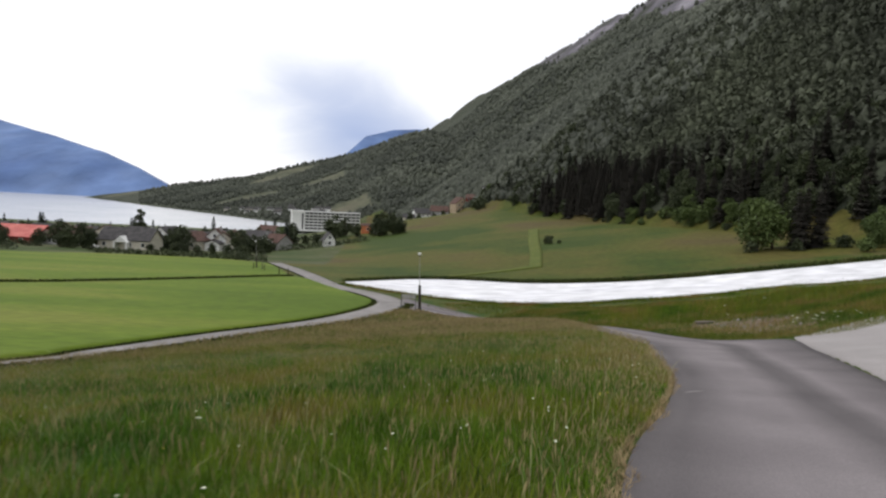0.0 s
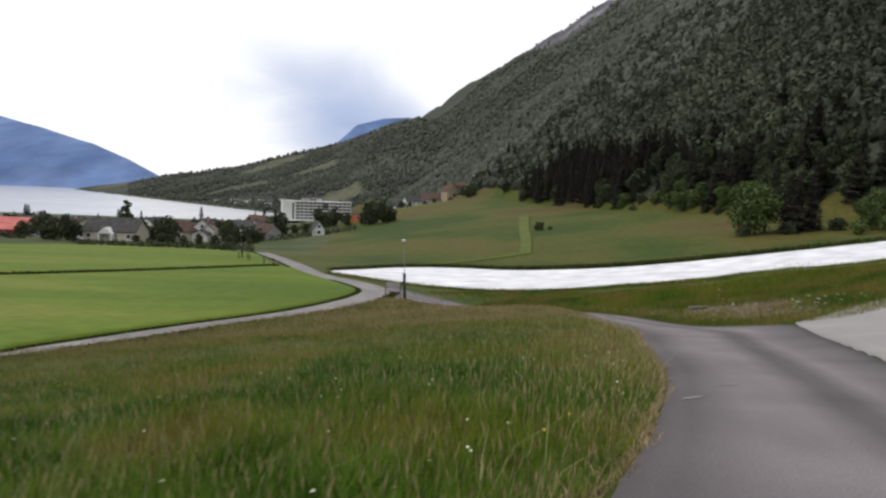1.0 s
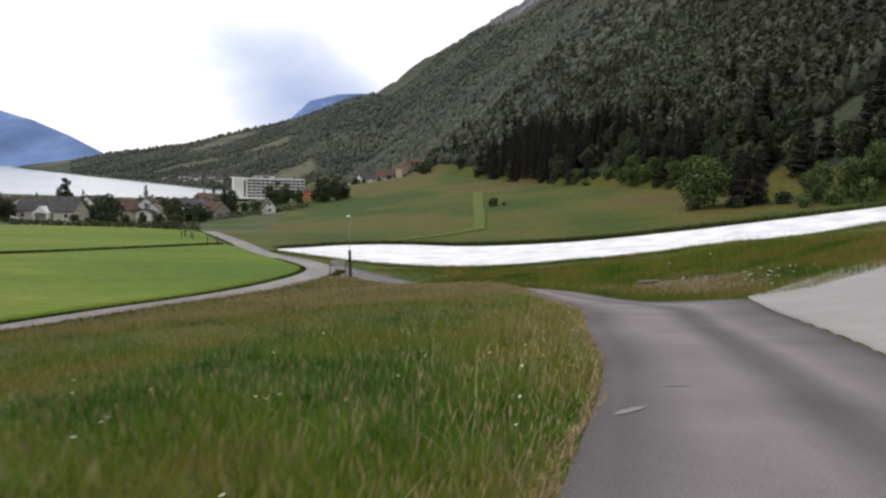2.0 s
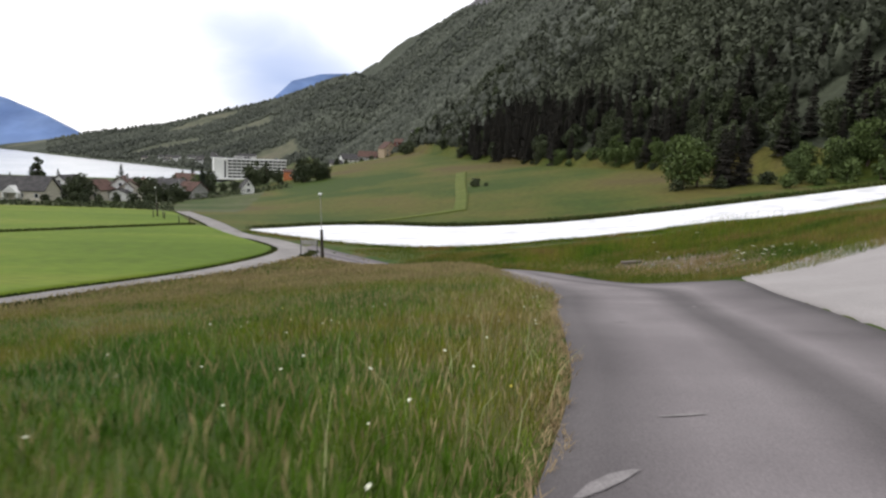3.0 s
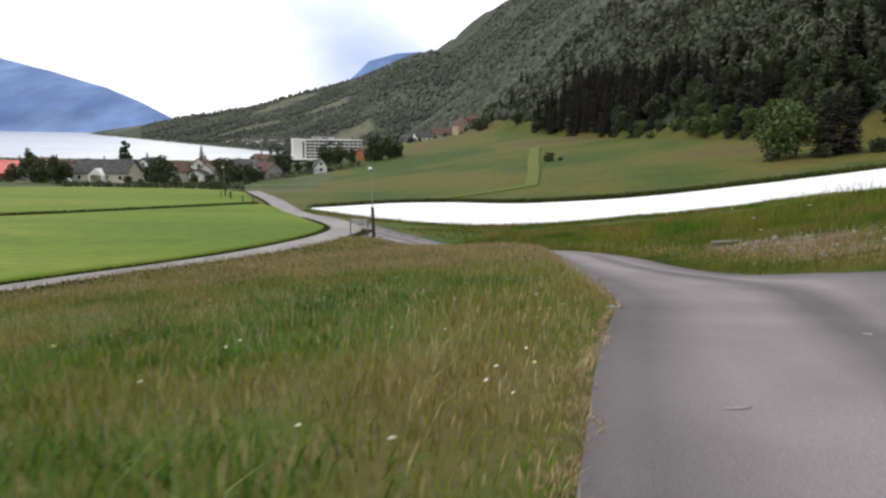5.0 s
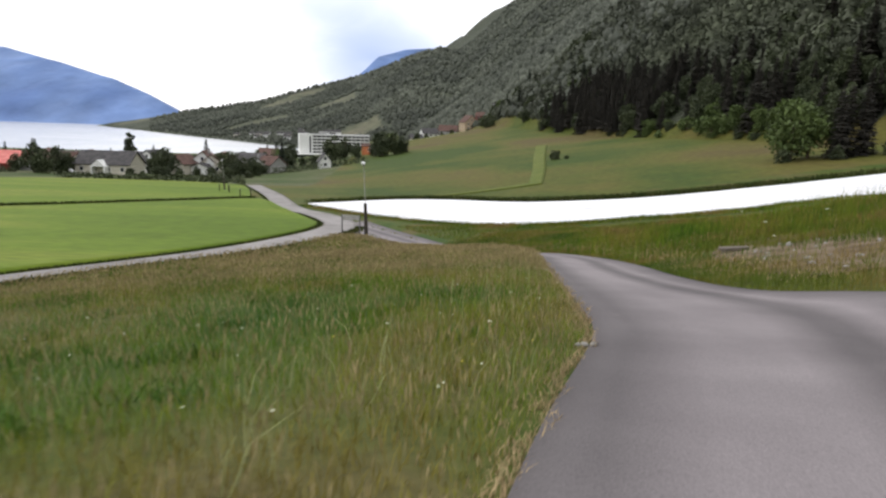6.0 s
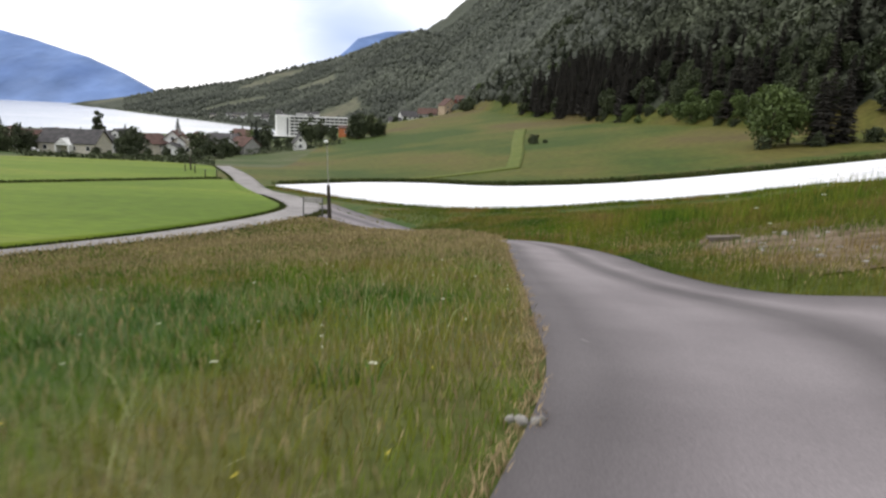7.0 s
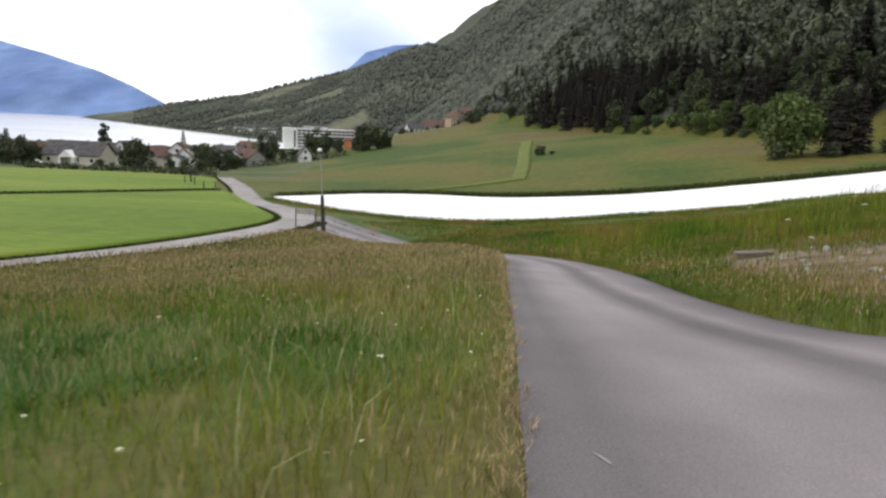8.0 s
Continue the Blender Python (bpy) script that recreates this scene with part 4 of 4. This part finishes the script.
# ---- roadside things ----
def street_lamp(x, y, h, label):
    ob = thing("street_lamp", pose(x, y, gz(x, y), 0, -2.5, 0), label, "street lamp", "street lamps")
    part("pole", tube(bmesh.new(), [(0, 0, -0.4), (0, 0, h * 0.45)], [0.16, 0.13], 10), M_pole, ob, "dark lower pole")
    part("upper_pole", tube(bmesh.new(), [(0, 0, h * 0.45), (0, 0, h - 0.25)], [0.032, 0.026], 8), M_sign, ob)
    part("bracket", tube(bmesh.new(), [(0, 0, h - 0.3), (0, -0.12, h - 0.1), (0, -0.35, h - 0.02)], [0.05, 0.045, 0.04], 8), M_steel, ob)
    head = bmesh.new()
    bmesh.ops.create_uvsphere(head, u_segments=12, v_segments=8, radius=0.17, matrix=Matrix.Translation((0, -0.3, h - 0.04)) @ Matrix.Diagonal((1, 1.2, 0.7, 1)))
    part("lamp_head", head, M_lampglass, ob, "pale glass lamp head")


street_lamp(-1.95, 68, 5.9, "street lamp with a dark pole and pale head")
street_lamp(-37.5, 136, 5.6, "street lamp beside the farm lane")


def sign_frame(x, y):
    ob = thing("notice_board", pose(x, y, gz(x, y), 0, 0, -6), "small weathered notice board on two steel posts", "sign")
    for s in (-0.72, 0.72):
        part("post", tube(bmesh.new(), [(s, 0, -0.4), (s, 0, 1.75)], [0.05, 0.05], 8), M_steel, ob)
    part("board", boxm(-0.68, -0.03, 1.32, 0.68, 0.03, 1.72, bevel=0.01), M_sign, ob)


sign_frame(-3.1, 67.4)
for x, y in ((-28.0, 116), (-26.6, 116.8), (-33.5, 127), (-37.0, 132), (-35, 131)):
    ob = thing("lane_post", pose(x, y, gz(x, y)), "short dark marker post beside the farm lane", "post", "lane posts")
    part("shaft", tube(bmesh.new(), [(0, 0, -0.3), (0, 0, 1.3)], [0.09, 0.08], 8), M_pole, ob)
    part("cap", tube(bmesh.new(), [(0, 0, 1.3), (0, 0, 1.36)], [0.1, 0.06], 8), M_steel, ob)

ob = thing("plank", pose(15.4, 40.0, gz(15.4, 40.0) + 0.16, 8, -5, -4), "weathered grey plank lying on the bank", "plank")
part("board", boxm(-0.52, -0.11, -0.05, 0.52, 0.11, 0.07, bevel=0.012), M_wood, ob)
part("batten", boxm(-0.4, -0.16, -0.11, -0.3, 0.16, -0.055, bevel=0.006), M_wood, ob)


def rock_mesh(seed, squash):
    rng = np.random.RandomState(seed)
    bm = bmesh.new()
    bmesh.ops.create_icosphere(bm, subdivisions=2, radius=1)
    for v in bm.verts:
        v.co *= 1 + rng.normal(0, 0.1)
        v.co.z *= squash
    me = bpy.data.meshes.new("stone")
    bm.to_mesh(me)
    bm.free()
    me.materials.append(M_stone)
    return me


ROCKS = [rock_mesh(s, q) for s, q in ((1, 0.6), (2, 0.75), (3, 0.5))]


def stone(x, y, r, label, group):
    ob = new("stone", rt.choice(ROCKS))
    ob.matrix_basis = Matrix.LocRotScale((x, y, gz(x, y) + r * 0.2 + 0.03), Euler((0, 0, rt.uniform(0, 6))), Vector((r, r * 0.8, r)))
    tagged(ob, label, "stone", group)


for x, y, r in ((6.47, 22.29, 0.044), (6.54, 22.26, 0.038), (6.41, 22.34, 0.034), (6.58, 22.31, 0.03)):
    stone(x, y, r, "small pale stone at the asphalt's edge", "edge stones")
for _ in range(26):
    f = rt.random()
    x, y = 13.6 + 4.5 * rt.random() + 2 * f, 31.5 + f * 10
    stone(x, y, rt.uniform(0.04, 0.15), "pale stone on the bare bank", "bank stones")


def white_car(x, y):
    ob = thing("car", pose(x, y, gz(x, y), 0, 0, 8), "white estate car parked by the farmhouse", "car")
    bm = bmesh.new()
    prof = [(-2.2, 0.35), (-2.25, 0.85), (-1.9, 1.4), (0.5, 1.45), (1.15, 0.95), (2.1, 0.8), (2.2, 0.35)]
    sides = [[bm.verts.new((p, s, q)) for p, q in prof] for s in (-0.85, 0.85)]
    bm.faces.new(sides[0])
    bm.faces.new(sides[1][::-1])
    for i in range(7):
        bm.faces.new((sides[0][i], sides[0][(i + 1) % 7], sides[1][(i + 1) % 7], sides[1][i]))
    part("body", bm, M_carwhite, ob)
    part("side_window", boxm(-1.7, -0.87, 0.95, 0.55, 0.87, 1.32), M_glass, ob)
    for wx in (-1.35, 1.35):
        for wy in (-0.8, 0.8):
            part("wheel", tube(bmesh.new(), [(wx, wy - 0.1, 0.32), (wx, wy + 0.1, 0.32)], [0.32, 0.32], 14), M_rubber, ob)


white_car(-109.5, 208)


# ---- grass ----
def left_edge(y):
    return np.interp(y, ROAD_LEFT[:, 1], ROAD_LEFT[:, 0])


RR = ROAD_RIGHT[:184]
oR = np.argsort(RR[:, 1])


def right_edge(y):
    return np.interp(y, RR[oR, 1], RR[oR, 0])


def blades(name, x, y, tall, width, mat, label, seed, lean=0.35, seg=2, lift=0.0):
    rng = np.random.RandomState(seed)
    n = len(x)
    z = ground(x, y) - 0.03 + lift
    ang = rng.uniform(0, 6.28, n)
    bend = lean * rng.uniform(0.2, 1.3, n) * tall
    dirx, diry = np.cos(ang), np.sin(ang)
    face = rng.uniform(0, 6.28, n)
    wx, wy = np.cos(face) * width * 0.5, np.sin(face) * width * 0.5
    b0 = np.column_stack([x - wx, y - wy, z])
    b1 = np.column_stack([x + wx, y + wy, z])
    mx, my, mz = x + dirx * bend * 0.3, y + diry * bend * 0.3, z + tall * 0.6
    m0 = np.column_stack([mx - wx * 0.75, my - wy * 0.75, mz])
    m1 = np.column_stack([mx + wx * 0.75, my + wy * 0.75, mz])
    t0 = np.column_stack([x + dirx * bend, y + diry * bend, z + tall])
    v = np.stack([b0, b1, m0, m1, t0], 1).reshape(-1, 3)
    i = np.arange(n)[:, None] * 5
    t = np.vstack([i + np.array([0, 1, 3]), i + np.array([0, 3, 2]), i + np.array([2, 3, 4])])
    tagged(new(name, fast_mesh(name, v, t, mat)), label, "grass", kind="stuff")


def scatter(n, y0, y1, span, side, seed, power=1.7):
    """Places beside the lane, closer together near its upper end."""
    rng = np.random.RandomState(seed)
    y = y0 + (y1 - y0) * rng.uniform(0, 1, n) ** power
    off = span * rng.uniform(0, 1, n) ** 1.25
    if side < 0:
        x = left_edge(y) - 0.12 - off * (0.35 + y / 40)
    else:
        x = right_edge(y) + 0.1 + off
    return x, y, rng


def not_drive(x, y):
    """Outside the gravel driveway and the lanes."""
    ok = ~((y < 27.5) & (x > 2))
    ok &= ~((y < 31.0 + 0.0 * x) & (x > 14) & (y < 26.2 + 0.42 * (x - 13)))
    dl = np.min(np.hypot(x[:, None] - LANE_A[None, ::3, 0], y[:, None] - LANE_A[None, ::3, 1]), 1)
    return ok & (dl > 2.0)


def in_meadow(x, y):
    """Between the asphalt and the farm lane."""
    lx = np.interp(y, LANE_A[:100, 1], LANE_A[:100, 0])
    return (x < left_edge(y) - 0.05) & (x > lx + 1.9) & (y < 68)


def dryness(x, y):
    """0 where the meadow is lush, 1 where it is dry and brown: by the asphalt, along its foot and in drifts."""
    side = left_edge(y) - x
    return np.clip(0.16 + 0.3 * wave(x, y, 51, 0.28, 3) + 0.62 * np.clip((y + 0.25 * side - 23) / 13, 0, 1) + 0.22 * np.clip(1 - side / 1.6, 0, 1), 0, 1)


# meadow beside the lane
x, y, rng = scatter(310000, 2.5, 66, 27, -1, 61, 1.35)
ok = in_meadow(x, y) & (rng.uniform(size=len(x)) > 0.35 * dryness(x, y))
x, y = x[ok], y[ok]
side = left_edge(y) - x
tall = rng.uniform(0.16, 0.38, len(x)) * np.clip(0.8 + 0.35 * wave(x, y, 52, 0.5, 2) + 0.3 * wave(x, y, 57, 3.0, 2), 0.35, 1.6) * np.clip(0.45 + side * 0.6, 0.45, 1)
blades("meadow_grass", x, y, np.maximum(tall, 0.08), 0.0075 + 0.0022 * np.clip(y - 30, 0, 40), M_blade, "tall uncut green meadow grass on the slope", 62, lean=0.6)

def seed_heads(name, x, y, tall, size, label, seed):
    """Thin stalks that carry a loose brown head each."""
    rng = np.random.RandomState(seed)
    n = len(x)
    z = ground(x, y)
    ang, f = rng.uniform(0, 6.28, n), rng.uniform(0, 6.28, n)
    lx, ly = np.cos(ang) * tall * 0.16, np.sin(ang) * tall * 0.16
    wx, wy = np.cos(f), np.sin(f)
    w = size * 0.16

    def at(k, side):
        return np.column_stack([x + lx * k * k + wx * side, y + ly * k * k + wy * side, z + tall * k])

    v = np.stack([at(0.0, -w * 0.4), at(0.0, w * 0.4), at(0.82, 0), at(0.72, 0), at(0.88, size * 0.5), at(1.0, 0), at(0.9, -size * 0.5)], 1).reshape(-1, 3)
    i = np.arange(n)[:, None] * 7
    t = np.vstack([i + np.array([0, 1, 2]), i + np.array([3, 4, 5]), i + np.array([3, 5, 6])])
    tagged(new(name, fast_mesh(name, v, t, M_seed)), label, "grass", kind="stuff")


# seed heads over the meadow
x, y, rng = scatter(190000, 3, 66, 27, -1, 63, 1.2)
ok = in_meadow(x, y) & (rng.uniform(size=len(x)) < 0.06 + 0.94 * dryness(x, y))
x, y = x[ok], y[ok]
tall = rng.uniform(0.3, 0.54, len(x)) * np.clip(0.55 + (left_edge(y) - x) * 0.5, 0.55, 1)
seed_heads("seed_stalks", x, y, tall, 0.009 + 0.0019 * np.clip(y - 30, 0, 40), "brown flowering grass heads over the meadow", 64)

# pale bent stalks standing out of the meadow in loose clumps
rng = np.random.RandomState(91)
cy = rng.uniform(5, 36, 260)
cx = left_edge(cy) - 0.3 - 8 * rng.uniform(0, 1, 260) ** 1.4
k = rng.randint(0, 260, 1000)
x, y = cx[k] + rng.normal(0, 0.16, 1000), cy[k] + rng.normal(0, 0.16, 1000)
ok = in_meadow(x, y)
x, y = x[ok], y[ok]
blades("pale_stalks", x, y, rng.uniform(0.32, 0.58, len(x)), np.full(len(x), 0.008), M_stalk, "pale bent grass stalks above the meadow", 92, lean=0.75)

# dark broad-leaved clumps low in the meadow
cy = rng.uniform(5, 34, 90)
cx = left_edge(cy) - 0.8 - 9 * rng.uniform(0, 1, 90)
k = rng.randint(0, 90, 5400)
x, y = cx[k] + rng.normal(0, 0.24, 5400), cy[k] + rng.normal(0, 0.2, 5400)
ok = in_meadow(x, y)
x, y = x[ok], y[ok]
blades("broad_leaves", x, y, rng.uniform(0.12, 0.27, len(x)), rng.uniform(0.012, 0.022, len(x)), M_broadleaf, "dark broad-leaved weeds in the meadow", 93, lean=0.9)

# dry fringe at the asphalt's edge
rng = np.random.RandomState(65)
y = 3 + 40 * rng.uniform(0, 1, 9000) ** 1.5
x = left_edge(y) + 0.05 - np.abs(rng.normal(0, 0.13, 9000)) - 0.03 + 0.05 * np.sin(y * 2.3) + 0.04 * np.sin(y * 7.1)
blades("dry_fringe", x, y, rng.uniform(0.03, 0.10, 9000), np.full(9000, 0.008), M_straw, "dry straw-coloured grass fringe along the asphalt", 66, lean=0.9, lift=0.02)

def bare_ground(x, y):
    """1 on the bare patch of the bank."""
    beside = np.clip(2.0 - np.hypot((x - 15.2) / 1.7, (y - 39.2) / 2.6) * 1.6, 0, 1)
    return np.maximum(beside, np.clip(1.6 - np.hypot((x - 16.4 - 0.25 * (y - 36)) / 2.9, (y - 36.3) / 5.6) * 1.25 + 0.5 * wave(x, y, 54, 0.9, 2), 0, 1))


# bank on the other side
x, y, rng = scatter(170000, 26, 68, 26, 1, 67, 1.3)
ok = not_drive(x, y) & (rng.uniform(size=len(x)) > 0.93 * bare_ground(x, y)) & (y < 64)
x, y = x[ok], y[ok]
crest = np.clip((x - right_edge(y)) / 9, 0, 1)
blades("bank_grass", x, y, rng.uniform(0.14, 0.34, len(x)) * np.clip(0.4 + 0.4 * (x - right_edge(y)), 0.4, 1) * (0.8 + 0.7 * crest + 0.4 * wave(x, y, 53, 0.4, 2)), 0.009 + 0.0009 * np.clip(y - 28, 0, 40), M_bankblade, "rough green grass on the roadside bank", 68)
x, y, rng = scatter(17000, 27, 64, 26, 1, 69, 1.2)
ok = not_drive(x, y) & (rng.uniform(size=len(x)) < 0.1 + 0.9 * np.clip(1.35 - (x - right_edge(y)) / 6, 0, 1)) & (rng.uniform(size=len(x)) > 1.2 * bare_ground(x, y))
x, y = x[ok], y[ok]
seed_heads("bank_stalks", x, y, rng.uniform(0.22, 0.46, len(x)), np.full(len(x), 0.018), "brown seed stalks on the bank", 70)

# rough grass where the lane bends down to the farm lane
rng = np.random.RandomState(76)
x, y = rng.uniform(-8, 15, 30000), rng.uniform(45, 76, 30000)
mid = np.vstack([ROAD_LEFT, ROAD_RIGHT, (ROAD_LEFT + ROAD_RIGHT) / 2])
off = np.min(np.hypot(x[:, None] - mid[None, :, 0], y[:, None] - mid[None, :, 1]), 1)
lane_off = np.min(np.hypot(x[:, None] - LANE_A[None, ::3, 0], y[:, None] - LANE_A[None, ::3, 1]), 1)
ok = (off > 1.0) & (lane_off > 2.1) & (x > np.interp(y, LANE_A[:84, 1], LANE_A[:84, 0]) + 2)
x, y = x[ok], y[ok]
blades("junction_grass", x, y, rng.uniform(0.1, 0.28, len(x)), np.full(len(x), 0.04), M_bankblade, "rough olive grass at the lane junction", 77)

# tall weeds on the brow beside the lane
rng = np.random.RandomState(74)
y = rng.uniform(39, 52, 9000)
x = right_edge(y) + 0.25 + 15 * rng.uniform(0, 1, 9000)
ok = (bare_ground(x, y) < 0.3) & (rng.uniform(size=9000) < 0.35 + 0.65 * np.clip(wave(x, y, 55, 0.7, 2) + 0.3, 0, 1))
x, y = x[ok], y[ok]
blades("brow_weeds", x, y, rng.uniform(0.4, 1.05, len(x)) * np.clip(0.35 + (y - 39) / 7, 0.35, 1), np.full(len(x), 0.018), M_blade, "tall green weeds on the brow of the bank", 75, lean=0.25)

# lane verges and field rims
rng = np.random.RandomState(71)
for nm, curve, w, n, h in (("lane_verge", offset(LANE_A, LANE_W + 0.45), 0.25, 7000, 0.13), ("lower_verge", offset(LANE_A[:90], -LANE_W[:90] - 0.5), 0.5, 6000, 0.2), ("ditch_grass", MOWN_DITCH, 0.7, 8000, 0.45), ("fleece_edge_weeds", FLEECE_NEAR - np.array([0, 1.4]), 1.6, 14000, 0.34), ("fleece_rim_grass", FLEECE_FAR + np.array([0, 2.2]), 1.0, 9000, 0.8)):
    k = rng.randint(0, len(curve) - 1, n)
    f = rng.uniform(0, 1, n)[:, None]
    p = curve[k] * (1 - f) + curve[k + 1] * f + rng.normal(0, w * 0.5, (n, 2))
    blades(nm, p[:, 0], p[:, 1], rng.uniform(0.4, 1.0, n) * h, np.full(n, 0.045 if nm == "fleece_edge_weeds" else 0.12), M_bankblade if nm == "fleece_edge_weeds" else M_verge, "rough grass along the edge of a field", 72, lift=0.1)


# ---- flowers ----
def umbel_mesh(seed, h):
    """A white umbel on its stem."""
    rng = np.random.RandomState(seed)
    bm = tube(bmesh.new(), [(0, 0, 0), (0.02, 0, h * 0.5), (0, 0.02, h)], [0.006, 0.005, 0.004], 5)
    stem = bpy.data.meshes.new("stem")
    bm.to_mesh(stem)
    bm.free()
    stem.materials.append(M_blade)
    bm = bmesh.new()
    for _ in range(26):
        r, t = 0.09 * math.sqrt(rng.uniform()), rng.uniform(0, 6.28)
        bmesh.ops.create_icosphere(bm, subdivisions=1, radius=0.016, matrix=Matrix.Translation((r * math.cos(t), r * math.sin(t), h + 0.03 - r * 0.3)) @ Matrix.Diagonal((1, 1, 0.6, 1)))
    head = bpy.data.meshes.new("flower_head")
    bm.to_mesh(head)
    bm.free()
    head.materials.append(M_petal)
    return stem, head


UMBELS = [umbel_mesh(s, h) for s, h in ((1, 0.9), (2, 0.75), (3, 1.05))]


def umbel(x, y, s=1.0):
    ob = thing("cow_parsley", Matrix.LocRotScale((x, y, gz(x, y)), Euler((rt.uniform(-0.1, 0.1), rt.uniform(-0.1, 0.1), rt.uniform(0, 6))), Vector((s, s, s))), "white umbel flower on a thin green stem", "flower", "white umbels")
    for nm, me in zip(("stem", "flower_head"), rt.choice(UMBELS)):
        p = new(nm, me)
        p.parent = ob


for _ in range(16):
    x = rt.uniform(14.6, 18.0)
    umbel(x, 27.3 + 0.42 * (x - 13) + rt.uniform(0, 2.2), rt.uniform(0.5, 0.8))
for _ in range(4):
    umbel(rt.uniform(15, 24), rt.uniform(33, 52), rt.uniform(0.7, 1.1))
for _ in range(14):
    y = rt.uniform(8, 30)
    umbel(float(left_edge(y)) - rt.uniform(0.5, 5), y, rt.uniform(0.2, 0.34))


def small_flowers(name, n, seed, mat, label, size):
    rng = np.random.RandomState(seed)
    y = 5 + 26 * rng.uniform(0, 1, n)
    x = left_edge(y) - 0.3 - 7 * rng.uniform(0, 1, n) ** 1.6
    z = ground(x, y) + rng.uniform(0.28, 0.5, n)
    ang = rng.uniform(0, 6.28, (n, 1)) + np.arange(5) * 1.2566
    ring = np.stack([x[:, None] + size * np.cos(ang), y[:, None] + size * np.sin(ang), np.broadcast_to(z[:, None], ang.shape) + rng.normal(0, size * 0.4, ang.shape)], -1)
    v = np.concatenate([ring, np.stack([x, y, z + size * 0.5], -1)[:, None]], 1).reshape(-1, 3)
    i = np.arange(n)[:, None] * 6
    t = np.vstack([i + np.array([k, (k + 1) % 5, 5]) for k in range(5)])
    tagged(new(name, fast_mesh(name, v, t, mat)), label, "flowers", kind="stuff")


small_flowers("meadow_flowers", 120, 81, M_petal, "small white flowers scattered in the meadow", 0.011)
small_flowers("hawkweed", 25, 82, M_yellow, "small yellow flowers scattered in the meadow", 0.01)
